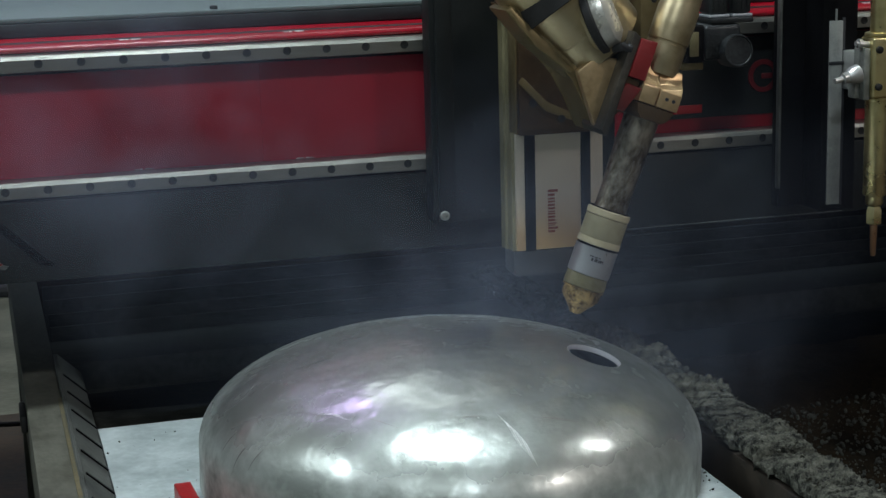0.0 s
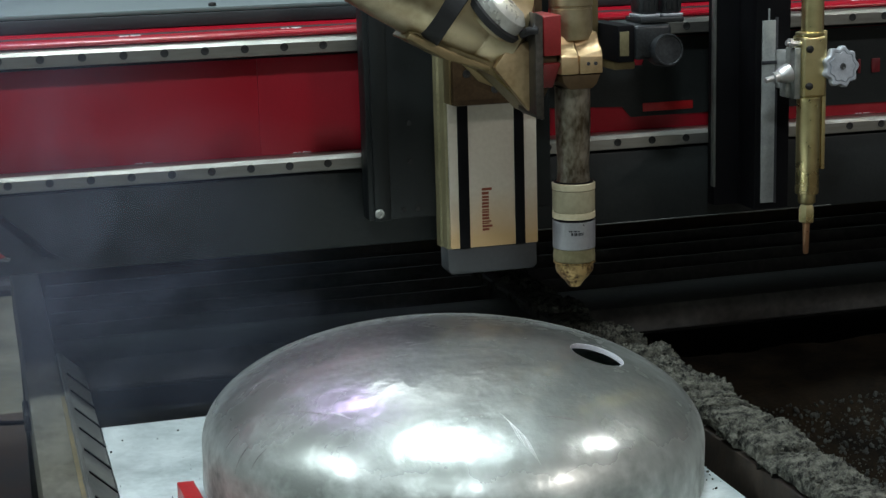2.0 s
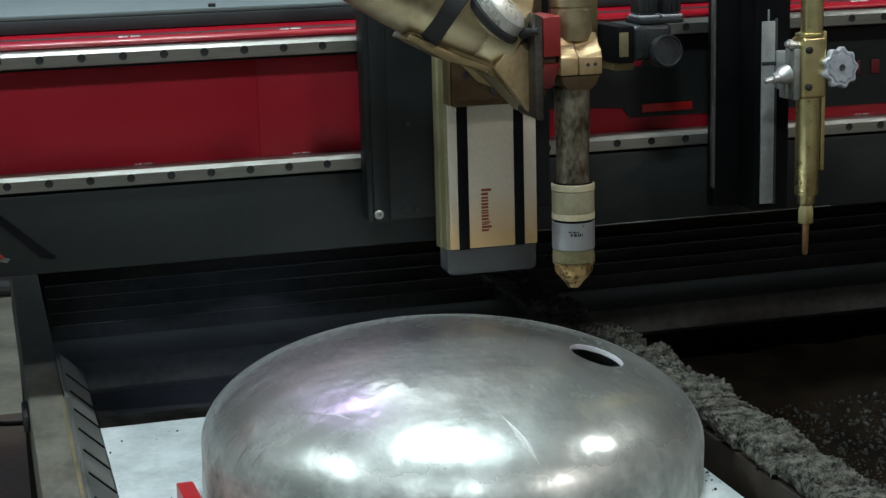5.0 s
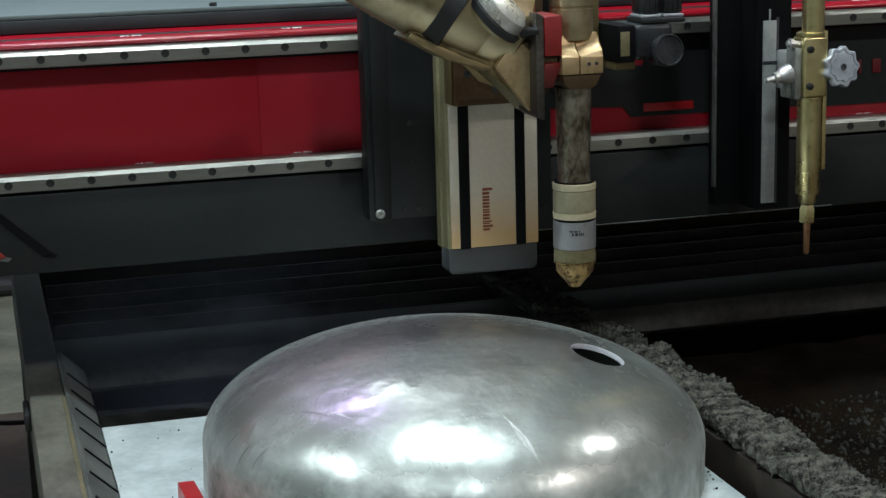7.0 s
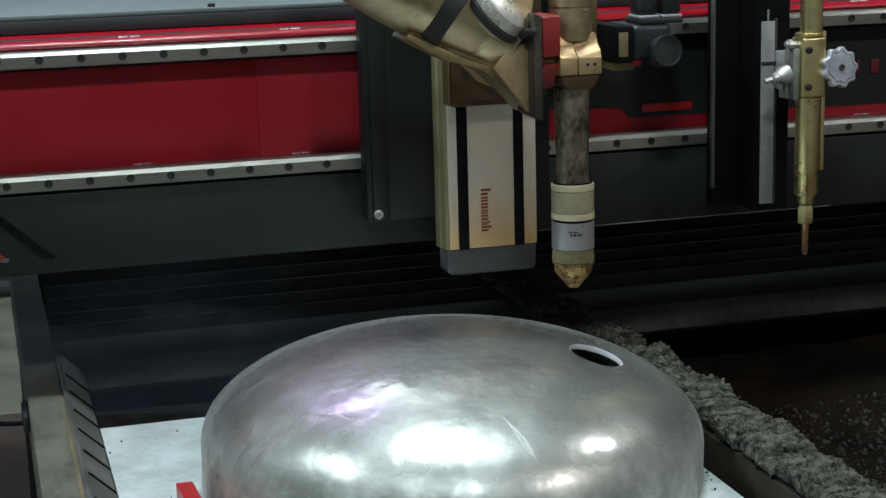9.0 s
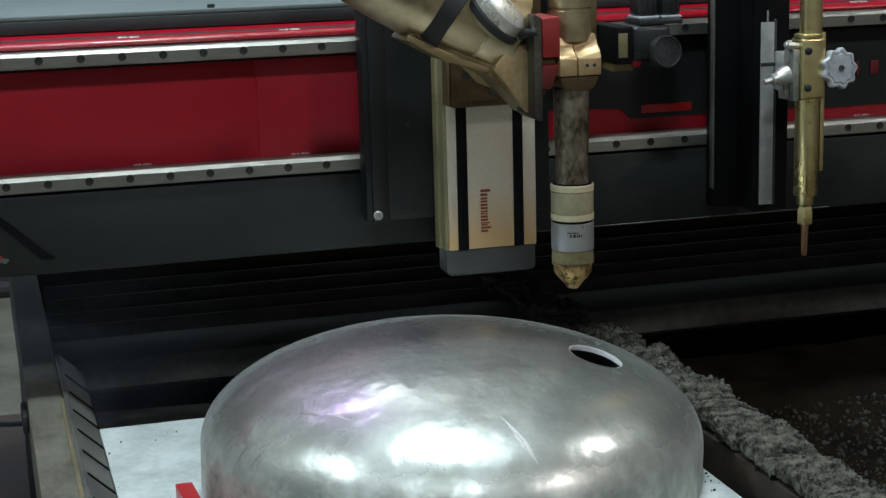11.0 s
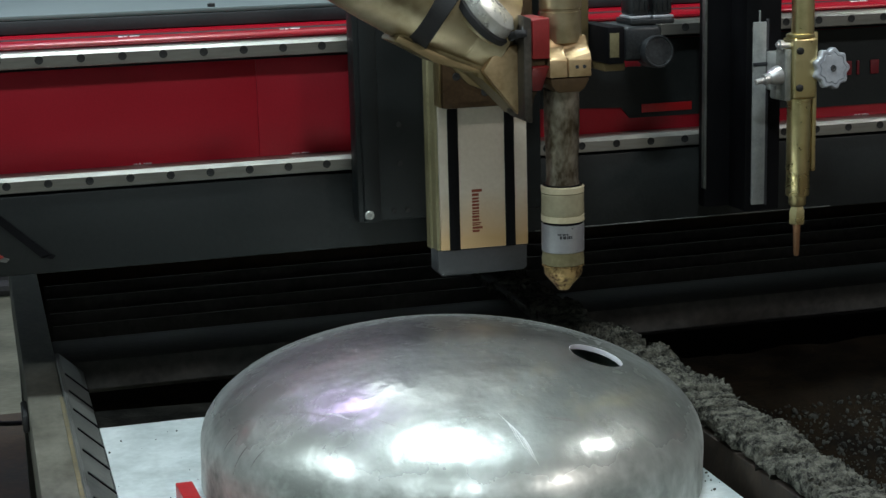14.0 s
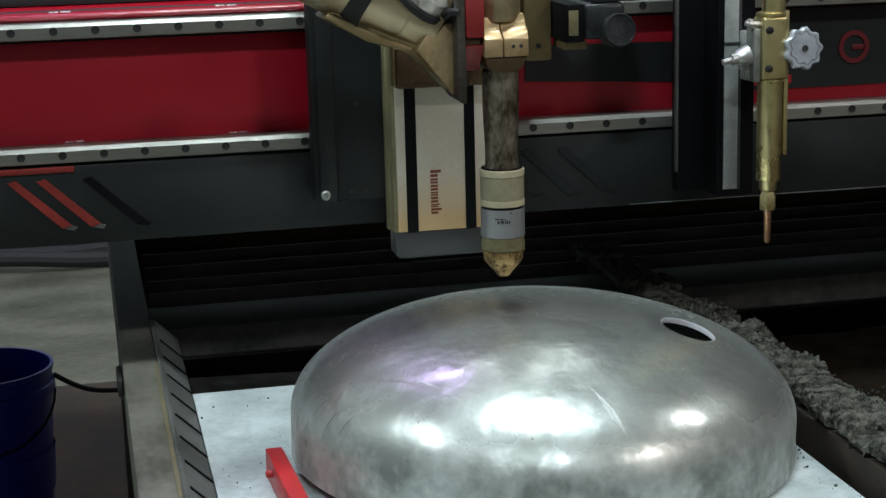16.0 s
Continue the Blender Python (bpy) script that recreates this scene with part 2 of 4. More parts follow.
    b2.inputs["Strength"].default_value, b2.inputs["Distance"].default_value = 0.2, 0.001
    link(blend(blend(cloud, brush, 0.03), spots, 0.34), b1.inputs["Height"])
    link(grain, b2.inputs["Height"])
    link(b1.outputs[0], b2.inputs["Normal"])
    # the straight flange keeps the dull mill scale
    sep, fl = n.new("ShaderNodeSeparateXYZ"), n.new("ShaderNodeMapRange")
    link(tc.outputs["Object"], sep.inputs[0])
    fl.inputs[1].default_value, fl.inputs[2].default_value, fl.inputs[3].default_value, fl.inputs[4].default_value = 0.0, 0.055, 0.38, 0.0
    link(sep.outputs["Z"], fl.inputs[0])
    scale_dull = fl.outputs[0]
    dull = n.new("ShaderNodeBsdfPrincipled")
    for sh, lo, hi in ((bsdf, 0.14, 0.30), (dull, 0.40, 0.60)):
        link(ramp.outputs[0], sh.inputs["Base Color"])
        sh.inputs["Metallic"].default_value = 1.0
        rr = n.new("ShaderNodeMapRange")
        rr.inputs[1].default_value, rr.inputs[2].default_value, rr.inputs[3].default_value, rr.inputs[4].default_value = 0.39, 0.59, hi, lo
        link(wear, rr.inputs[0])
        ru = n.new("ShaderNodeMath")
        ru.operation = "ADD"
        link(rr.outputs[0], ru.inputs[0])
        link(scale_dull, ru.inputs[1])
        link(ru.outputs[0], sh.inputs["Roughness"])
        link(b2.outputs[0], sh.inputs["Normal"])
    mx = n.new("ShaderNodeMixShader")
    mx.inputs[0].default_value = 0.44
    link(bsdf.outputs[0], mx.inputs[1])
    link(dull.outputs[0], mx.inputs[2])
    link(mx.outputs[0], n["Material Output"].inputs["Surface"])
    return m


STAINLESS = steel_dome_material()
SCUFF_GLINT = mat("pale_scuff_and_glint", (0.55, 0.56, 0.55), (0.75, 0.75, 0.74), 0.45, 0.9, 60, 300, 0.3)
GRIME = mat("grime", (0.16, 0.155, 0.145), (0.28, 0.27, 0.25), 0.5, 0.6, 60, 300, 0.2)
CUT = mat("fresh_cut_edge", (0.80, 0.79, 0.84), (0.93, 0.92, 0.96), 0.5, 0.25, 40, 300, 0.15)


# ---- mesh helpers: plan coordinates, heights from the lower guide rail ----
BASE = {}


def thing(name, x, y, z, label="", category="", group="", kind=""):
    ob = new(name)
    ob.empty_display_size = 0.05
    ob.location = (x, y, z + L)
    BASE[ob.name] = Vector((x, y, z))
    return tagged(ob, label, category, group, kind)


def finish(bm, angle=35):
    bmesh.ops.recalc_face_normals(bm, faces=bm.faces)
    lim = radians(angle)
    for e in bm.edges:
        e.smooth = len(e.link_faces) == 2 and e.calc_face_angle(0) < lim
    for f in bm.faces:
        f.smooth = True


def part(name, bm, material, parent, label="", angle=35):
    """One mesh under a thing or under a part; its vertices are given in plan coordinates."""
    base = BASE[parent.name]
    finish(bm, angle)
    me = bpy.data.meshes.new(name)
    for v in bm.verts:
        v.co -= base
    bm.to_mesh(me)
    bm.free()
    me.materials.append(material)
    ob = new(name, me)
    ob.parent = parent
    BASE[ob.name] = base
    return tagged(ob, label)


def solo(name, bm, material, x, y, z, label, category, kind="", angle=35, group=""):
    """A thing that is one mesh, with its origin at (x, y, z)."""
    finish(bm, angle)
    me = bpy.data.meshes.new(name)
    o = Vector((x, y, z))
    for v in bm.verts:
        v.co -= o
    bm.to_mesh(me)
    bm.free()
    me.materials.append(material)
    ob = new(name, me)
    ob.location = (x, y, z + L)
    BASE[ob.name] = o
    return tagged(ob, label, category, group, kind)


def box(bm, x0, x1, y0, y1, z0, z1, bevel=0.002, seg=2):
    r = bmesh.ops.create_cube(bm, size=1.0)
    vs = r["verts"]
    for v in vs:
        v.co = Vector(((x0 + x1) / 2 + v.co.x * (x1 - x0), (y0 + y1) / 2 + v.co.y * (y1 - y0), (z0 + z1) / 2 + v.co.z * (z1 - z0)))
    if bevel:
        es = list({e for v in vs for e in v.link_edges})
        bmesh.ops.bevel(bm, geom=es, offset=bevel, segments=seg, affect="EDGES", profile=0.5)
    return bm


def lathe(bm, profile, origin, axis=(0, 0, 1), seg=40, close=True):
    """Turns (radius, height) pairs about an axis through origin."""
    q = Vector(axis).normalized().to_track_quat("Z", "Y")
    o = Vector(origin)
    rings = []
    for r, h in profile:
        rings.append([bm.verts.new(o + q @ Vector((r * math.cos(2 * math.pi * i / seg), r * math.sin(2 * math.pi * i / seg), h))) for i in range(seg)])
    for a, b in zip(rings, rings[1:]):
        for i in range(seg):
            bm.faces.new((a[i], a[(i + 1) % seg], b[(i + 1) % seg], b[i]))
    if close:
        bm.faces.new(rings[0][::-1])
        bm.faces.new(rings[-1])
    return bm


def prism(bm, poly, y0, y1, bevel=0.0):
    """A plate with an outline of (x, z) pairs, from y0 to y1."""
    a = [bm.verts.new((x, y0, z)) for x, z in poly]
    b = [bm.verts.new((x, y1, z)) for x, z in poly]
    fs = [bm.faces.new(a), bm.faces.new(b[::-1])]
    k = len(poly)
    for i in range(k):
        fs.append(bm.faces.new((a[i], b[i], b[(i + 1) % k], a[(i + 1) % k])))
    if bevel:
        bmesh.ops.bevel(bm, geom=list({e for f in fs for e in f.edges}), offset=bevel, segments=2, affect="EDGES", profile=0.5)
    return bm


def tube(bm, points, r, seg=10):
    """A round hose through the points."""
    pts = [Vector(p) for p in points]
    rings = []
    for i, p in enumerate(pts):
        d = (pts[min(i + 1, len(pts) - 1)] - pts[max(i - 1, 0)]).normalized()
        u = d.orthogonal().normalized() if not rings else (rings[-1][1] - d * rings[-1][1].dot(d)).normalized()
        w = d.cross(u)
        rings.append(([bm.verts.new(p + r * (u * math.cos(2 * math.pi * k / seg) + w * math.sin(2 * math.pi * k / seg))) for k in range(seg)], u))
    for (a, _), (b, _) in zip(rings, rings[1:]):
        for k in range(seg):
            bm.faces.new((a[k], a[(k + 1) % seg], b[(k + 1) % seg], b[k]))
    bm.faces.new(rings[0][0][::-1])
    bm.faces.new(rings[-1][0])
    return bm


def upright(bm, poly, z0, z1, bevel=0.0):
    """A bar with an outline of (x, y) pairs, from z0 to z1."""
    a = [bm.verts.new((x, y, z0)) for x, y in poly]
    b = [bm.verts.new((x, y, z1)) for x, y in poly]
    bm.faces.new(a), bm.faces.new(b[::-1])
    k = len(poly)
    for i in range(k):
        bm.faces.new((a[i], b[i], b[(i + 1) % k], a[(i + 1) % k]))
    if bevel:
        bmesh.ops.bevel(bm, geom=list(bm.edges), offset=bevel, segments=2, affect="EDGES", profile=0.5)
    return bm


def across(bm, poly, x0, x1, bevel=0.0):
    """A bar with an outline of (y, z) pairs, from x0 to x1."""
    a = [bm.verts.new((x0, y, z)) for y, z in poly]
    b = [bm.verts.new((x1, y, z)) for y, z in poly]
    bm.faces.new(a), bm.faces.new(b[::-1])
    k = len(poly)
    for i in range(k):
        bm.faces.new((a[i], b[i], b[(i + 1) % k], a[(i + 1) % k]))
    if bevel:
        bmesh.ops.bevel(bm, geom=list(bm.edges), offset=bevel, segments=2, affect="EDGES", profile=0.5)
    return bm


def B():
    return bmesh.new()


# ---- hall ----
def hall():
    # unseen walls and ceiling, added to shape bounced light and the dome's reflections
    x0, x1, y0, y1, z0, z1 = -7.0, 9.0, -8.0, 5.0, -L, 4.3
    solo("floor", box(B(), x0, x1, y0, y1, z0 - 0.1, z0, 0), CONCRETE, 0, 0, z0, "stained grey concrete workshop floor", "floor", "structure")
    solo("wall_north", box(B(), x0, x1, y1, y1 + 0.2, z0, z1, 0), WALL, 0, y1, z0, "unseen grey-green wall, kept pale to brighten reflections", "wall", "structure")
    solo("wall_south", box(B(), x0, x1, y0 - 0.2, y0, z0, z1, 0), DIMWALL, 0, y0, z0, "unseen grey wall, kept dim to limit bounced light", "wall", "structure")
    solo("wall_west", box(B(), x0 - 0.2, x0, y0, y1, z0, z1, 0), WALL, x0, 0, z0, "unseen grey-green wall, kept pale to brighten reflections", "wall", "structure")
    solo("wall_east", box(B(), x1, x1 + 0.2, y0, y1, z0, z1, 0), DIMWALL, x1, 0, z0, "unseen grey wall, kept dim to limit bounced light", "wall", "structure")
    solo("ceiling", box(B(), x0, x1, y0, y1, z1, z1 + 0.15, 0), CEIL, 0, 0, z1, "unseen grey sheet metal ceiling closing the hall", "ceiling", "structure")


hall()


# ---- gantry ----
def gantry():
    g = thing("gantry", 0.6, 0.2, -L, "dark grey cutting machine gantry with red panels and steel guide rails", "gantry")
    xa, xb = -2.6, 3.8
    part("beam_body", box(B(), xa, xb, 0.05, 0.34, -0.128, 0.2085, 0.004), CHARCOAL, g)
    part("lower_panel", box(B(), xa, xb, 0.004, 0.049, -0.136, -0.016, 0.003), CHARCOAL, g, "charcoal painted lower panel with slanted stripes")
    part("edge_line", box(B(), 0.82, 1.35, 0.0015, 0.0045, -0.1345, -0.1330, 0.0004), CHUTE, g, "thin pale edge strip")
    part("red_panel", box(B(), xa, 0.3840, 0.043, 0.0495, 0.012, 0.172, 0.0003), RED, g, "glossy dark red panel")
    part("red_panel", box(B(), 0.3843, xb, 0.043, 0.0495, 0.012, 0.172, 0.0003), RED, g, "glossy dark red panel")
    bm = B()
    prof = [(0.049, 0.1945), (0.035, 0.1945), (0.0322, 0.1952), (0.0300, 0.1970), (0.0290, 0.1995), (0.0300, 0.2020), (0.0325, 0.2038), (0.036, 0.2050), (0.087, 0.2115), (0.089, 0.2125), (0.089, 0.209), (0.049, 0.196)]
    a = [bm.verts.new((xa, y, z)) for y, z in prof]
    b = [bm.verts.new((xb, y, z)) for y, z in prof]
    for i in range(len(prof)):
        bm.faces.new((a[i], a[(i + 1) % len(prof)], b[(i + 1) % len(prof)], b[i]))
    bm.faces.new(a), bm.faces.new(b)
    part("red_strip", bm, RED_GLOSS, g, "sloping glossy red cover strip", 40)
    part("deck_edge", box(B(), xa, xb, 0.088, 0.14, 0.2135, 0.2335, 0.002), EDGE, g, "dark grey front edge of the top deck")
    part("top_deck", box(B(), xa, xb, 0.0905, 1.45, 0.234, 0.2415, 0.002), DECK, g, "grey-green painted top deck")
    part("deck_bolt", lathe(B(), [(0.006, 0), (0.006, 0.005), (0.003, 0.006)], (0.33, 0.105, 0.2416), (0, 0, 1), 10), BOLT, g)
    part("rear_beam", box(B(), xa, xb, 1.1, 1.4, -0.128, 0.2335, 0.004), CHARCOAL, g)
    part("underside_tray", box(B(), xa, xb, 0.345, 1.095, -0.02, 0.0, 0.002), CHARCOAL, g)
    hole = B()
    lathe(hole, [(0.0062, 0.0), (0.0062, -0.0007), (0.0046, -0.0007), (0.0040, 0.0018), (0.0021, 0.0018)], (0, 0, 0), (0, 1, 0), 14)
    finish(hole)
    hm = bpy.data.meshes.new("rail_bolt")
    hole.to_mesh(hm)
    hole.free()
    hm.materials.append(BOLT)
    for z, off in ((0.0, 0.0), (0.1822, 0.0002)):
        bm = B()
        prof = [(0.0, z - 0.0105), (0.0, z + 0.0058), (0.0038, z + 0.0108), (0.0056, z + 0.0120), (0.046, z + 0.0120), (0.046, z - 0.0118), (0.0015, z - 0.0118)]
        a = [bm.verts.new((xa, y, h)) for y, h in prof]
        b = [bm.verts.new((xb, y, h)) for y, h in prof]
        for i in range(len(prof)):
            bm.faces.new((a[i], a[(i + 1) % len(prof)], b[(i + 1) % len(prof)], b[i]))
        bm.faces.new(a), bm.faces.new(b)
        rail = part("guide_rail", bm, RAIL, g, "ground steel guide rail with a row of bolts", 12)
        part("rail_foot", box(B(), xa, xb, 0.012, 0.0425, z - 0.0165, z - 0.0124, 0.001), BLACK, g)
        for k in range(-6, 34):
            bo = new("rail_bolt", hm)
            bo.parent = rail
            bo.location = Vector((k * 0.06 + off, -0.0006, z)) - BASE[rail.name]
    # small white marks along the strip and the panel's lower edge
    for x in (-0.31, -0.065, 0.18, 0.425, 1.405, 1.65):
        for k, w in enumerate((0.007, 0.005, 0.009, 0.006)):
            part("small_mark", across(B(), [(0.044, 0.2064), (0.060, 0.2085), (0.060, 0.2079), (0.044, 0.2059)], x + k * 0.0085, x + k * 0.0085 + w), WHITE_MARK, g)
            part("small_mark", box(B(), x + 0.010 + k * 0.0075, x + 0.010 + k * 0.0075 + w * 0.8, 0.0424, 0.0429, 0.0128, 0.0145, 0), WHITE_MARK, g)
    # slanted stripes on the lower panel
    for x, m in ((-0.143, STRIPE), (-0.101, STRIPE), (-0.034, BLACK), (0.585, PLATE), (0.64, PLATE), (0.70, PLATE)):
        part("stripe", prism(B(), [(x, -0.037), (x + 0.013, -0.034), (x + 0.089, -0.106), (x + 0.075, -0.110)], 0.0005, 0.0042), m, g, "slanted painted stripe")
        part("stripe_tip", prism(B(), [(x + 0.0765, -0.1106), (x + 0.0895, -0.1066), (x + 0.097, -0.109), (x + 0.092, -0.114)], 0.0008, 0.0042), CHUTE if m is STRIPE else m, g)
    part("red_line", box(B(), xa, -0.045, 0.0, 0.0042, -0.0255, -0.0165, 0.0008), STRIPE, g)
    # dark sign field with red lettering shapes
    part("sign_field", prism(B(), [(0.66, 0.068), (0.89, 0.056), (0.985, 0.052), (1.0, 0.034), (1.30, 0.034), (1.32, 0.031), (2.3, 0.031), (2.3, 0.162), (1.035, 0.162), (1.02, 0.118), (0.66, 0.124)], 0.0395, 0.0432), CHARCOAL, g, "charcoal sign field on the red panel")
    part("red_dash", box(B(), 1.02, 1.11, 0.0375, 0.0398, 0.042, 0.056, 0.001), SCARLET, g)
    part("logo_ring", lathe(B(), [(0.027, 0), (0.027, 0.003), (0.019, 0.003), (0.019, 0), (0.027, 0)], (1.219, 0.0395, 0.097), (0, -1, 0), 32, False), DIMRED, g, "round red emblem")
    part("logo_bar", box(B(), 1.216, 1.236, 0.0368, 0.0398, 0.092, 0.101, 0.001), DIMRED, g)
    for k, (w, h) in enumerate(((0.014, 0.03), (0.02, 0.03), (0.006, 0.03), (0.02, 0.03), (0.02, 0.03), (0.006, 0.03), (0.02, 0.03))):
        part("letter_bar", box(B(), 1.285 + k * 0.026, 1.285 + k * 0.026 + w * 0.8, 0.0368, 0.0398, 0.083, 0.083 + h * 0.8, 0.001), DIMRED, g)
    for x in (xa, xb - 0.25):
        part("end_leg", box(B(), x, x + 0.25, 0.06, 1.39, -L, -0.1285, 0.005), CHARCOAL, g)
    return g


GANTRY = gantry()


# ---- cutting table ----
def bank(x, y):
    """Height of the dross heaped along the pit."""
    u = min(1.0, max(0.0, (y + 0.38) / 0.50))
    u = u * u * (3 - 2 * u)
    return -0.616 + 0.155 * u + u * (0.018 * noise.noise((x * 6, y * 8, 1)) + 0.008 * noise.noise((x * 25, y * 25, 2)))


def cutting_table():
    t = thing("cutting_table", 0.6, -0.4, -L, "steel cutting table frame caked with dust and slag", "cutting table")
    part("side_tube", box(B(), 0.005, 0.059, -1.7, 1.1, -0.45, -0.335, 0.004), FRAME, t, "dusty tan steel side tube")
    part("worn_edge", box(B(), 0.0525, 0.0600, -1.7, 0.02, -0.3352, -0.3335, 0.0006), OCHRE, t, "ochre worn edge of the side tube")
    part("weld_seam", tube(B(), [(0.0615 + 0.0012 * noise.noise((k * 0.9, 1, 2)), -1.7 + 0.02 * k, -0.3335 + 0.001 * noise.noise((k * 0.7, 5, 2))) for k in range(98)], 0.0032, 6), CHUTE, t, "rough pale weld seam")
    bm = B()
    prof = [(0.0595, -0.335), (0.066, -0.335), (0.104, -0.3715), (0.104, -0.45), (0.0595, -0.45)]
    a = [bm.verts.new((x, -1.7, z)) for x, z in prof]
    b = [bm.verts.new((x, 0.28, z)) for x, z in prof]
    for i in range(5):
        bm.faces.new((a[i], a[(i + 1) % 5], b[(i + 1) % 5], b[i]))
    bm.faces.new(a), bm.faces.new(b)
    chute = part("side_chute", bm, CHUTE, t, "grey sloping side plate with cross seams", 20)
    for k in range(15):
        y = 0.16 - k * 0.098
        sm = B()
        vs = [sm.verts.new((0.069 + dx, y + dy, -0.3375 + dz)) for dx, dy, dz in ((0, 0, 0), (0.035, 0, -0.0335), (0.035, -0.006, -0.0335), (0, -0.006, 0))]
        f = sm.faces.new(vs)
        ex = bmesh.ops.extrude_face_region(sm, geom=[f])
        for v in ex["geom"]:
            if isinstance(v, bmesh.types.BMVert):
                v.co += Vector((0.0012, 0, 0.0014))
        part("seam", sm, BLACK, chute)
    part("latch", box(B(), -0.005, 0.0045, 0.0, 0.085, -0.380, -0.352, 0.004), RUBBER, t, "black latch on the side tube")
    part("back_rail", box(B(), 0.06, 3.2, 0.295, 0.44, -0.410, -0.358, 0.004), DARKSTEEL, t, "dark dusty back rail")
    part("back_ledge", box(B(), 0.06, 3.2, 0.445, 0.475, -0.46, -0.364, 0.004), DARKSTEEL, t)
    part("cross_plate", prism(B(), [(0.108, -0.445), (0.62, -0.445), (0.62, -0.432), (0.108, -0.418)], 0.0, 0.20, 0.002), RUBBLE, t, "dark plate behind the sheet")
    part("pit_floor", box(B(), 0.06, 3.2, -1.9, 1.1, -0.66, -0.62, 0), RUST, t, "rusty slag pit floor")
    part("pit_back", box(B(), 0.06, 3.2, 1.0, 1.04, -0.615, -0.34, 0.002), RUST, t)
    part("pit_side", box(B(), 3.16, 3.2, -1.9, 0.99, -0.615, -0.34, 0.002), DARKSTEEL, t)
    bm = B()
    g = [[bm.verts.new((1.0 + 2.15 * i / 110, y, bank(1.0 + 2.15 * i / 110, y))) for i in range(111)] for y in [-0.42 + 0.70 * j / 36 for j in range(37)]]
    for a, b in zip(g, g[1:]):
        for i in range(110):
            bm.faces.new((a[i], a[i + 1], b[i + 1], b[i]))
    foot = [[bm.verts.new((v.co.x, v.co.y, -0.6195)) for v in row] for row in (g[0], g[-1])]
    for top, low in zip((g[0], g[-1]), foot):
        for i in range(110):
            bm.faces.new((top[i], top[i + 1], low[i + 1], low[i]))
    part("slag_bank", bm, DROSS, t, "rusty brown heap of dross along the pit", 60)
    for x in (0.01, 3.1):
        for y in (-1.65, 0.95):
            part("leg", box(B(), x, x + 0.08, y, y + 0.08, -L, -0.662 if x > 1 else -0.452, 0.004), DARKSTEEL, t)
    for y in (0.56, 0.66, 0.78, 0.9):
        part("slat", box(B(), 0.07, 3.15, y, y + 0.006, -0.48, -0.36, 0.0), DARKSTEEL, t, "dark steel support slat")
    for y in (-1.5, -1.2, -0.9, -0.6, -0.3, -0.06):
        part("slat", box(B(), 0.11, 0.885, y, y + 0.006, -0.615, -0.3815, 0.001), DARKSTEEL, t)
    # bar beside the sheet, capped by slabs of slag that broke apart across
    key = [(0.902, -0.338), (0.8950, -0.335), (0.8930, -0.328), (0.897, -0.320), (0.908, -0.3155), (0.938, -0.3140), (0.966, -0.3150), (0.977, -0.319), (0.983, -0.328), (0.984, -0.348)]
    prof = []
    for (xa, za), (xb, zb) in zip(key, key[1:]):
        cuts = max(2, int(math.hypot(xb - xa, zb - za) / 0.0026))
        prof += [(xa + (xb - xa) * k / cuts, za + (zb - za) * k / cuts) for k in range(cuts)]
    prof.append(key[-1])
    prof = [(0.910 + (x - 0.893) * 0.90, z) for x, z in prof]
    rnd = random.Random(21)
    y = -1.45
    while y < 0.60:
        length = rnd.choice((0.028, 0.046, 0.062, 0.085)) * rnd.uniform(0.9, 1.1)
        sink = 0.020 * min(1.0, max(0.0, (y + 0.18) / 0.25))
        lift, lean, wide, rough = rnd.uniform(-0.007, 0.006), rnd.uniform(-0.14, 0.14), rnd.uniform(-0.003, 0.004), rnd.choice((0.25, 0.5, 1.0, 1.4))
        skew = rnd.uniform(-0.5, -0.2)
        bm, rows = B(), []
        ny = max(8, int(length / 0.0026)) if y < 0.0 else 10
        for j in range(ny + 1):
            u = j / ny
            row = []
            for i, (x, z) in enumerate(prof):
                yy = y + length * u + skew * (x - 0.94)
                edge = min(1.0, min(u, 1 - u) * length / 0.003)
                up = 1.0 if z > -0.33 else 0.25
                d = noise.voronoi((x * 130, yy * 110, z * 120))[0]
                lump = min(0.5, d[1] - d[0]) * 0.009 * rough
                d = noise.voronoi((x * 300, yy * 280, z * 300))[0]
                lump += (d[1] - d[0]) * 0.0035 * rough
                rim = 0.006 * max(0.0, noise.noise((x * 30, yy * 26, 8))) * (1.0 if abs(x - 0.938) > 0.022 else 0.3)
                fine = noise.noise((x * 170, yy * 160, z * 170)) * 0.0026 + noise.noise((x * 60, yy * 55, 4)) * 0.0045 * rough
                hang = -0.008 * abs(noise.noise((yy * 38, 2, 7))) if i < 6 else 0.0
                out = -0.8 * lump - wide if x < 0.912 else (0.8 * lump + wide if x > 0.982 else 0.0)
                shave = (1 - edge) * 0.010
                row.append(bm.verts.new((x + out + 0.003 * noise.noise((x * 90, yy * 85 + 9, z * 90)), yy + 0.003 * noise.noise((x * 60, j * 3, z * 60)) * (1 - edge), z + hang + up * (fine + lump + rim + lift + lean * (u - 0.5) * length - shave) - sink)))
            rows.append(row)
        for a, b in zip(rows, rows[1:]):
            for i in range(len(prof) - 1):
                bm.faces.new((a[i], a[i + 1], b[i + 1], b[i]))
        bm.faces.new(rows[0]), bm.faces.new(rows[-1][::-1])
        part("slag_slab", bm, SLAG, t, "lumpy grey slag slab", 28)
        y += length + rnd.uniform(0.0035, 0.0075)
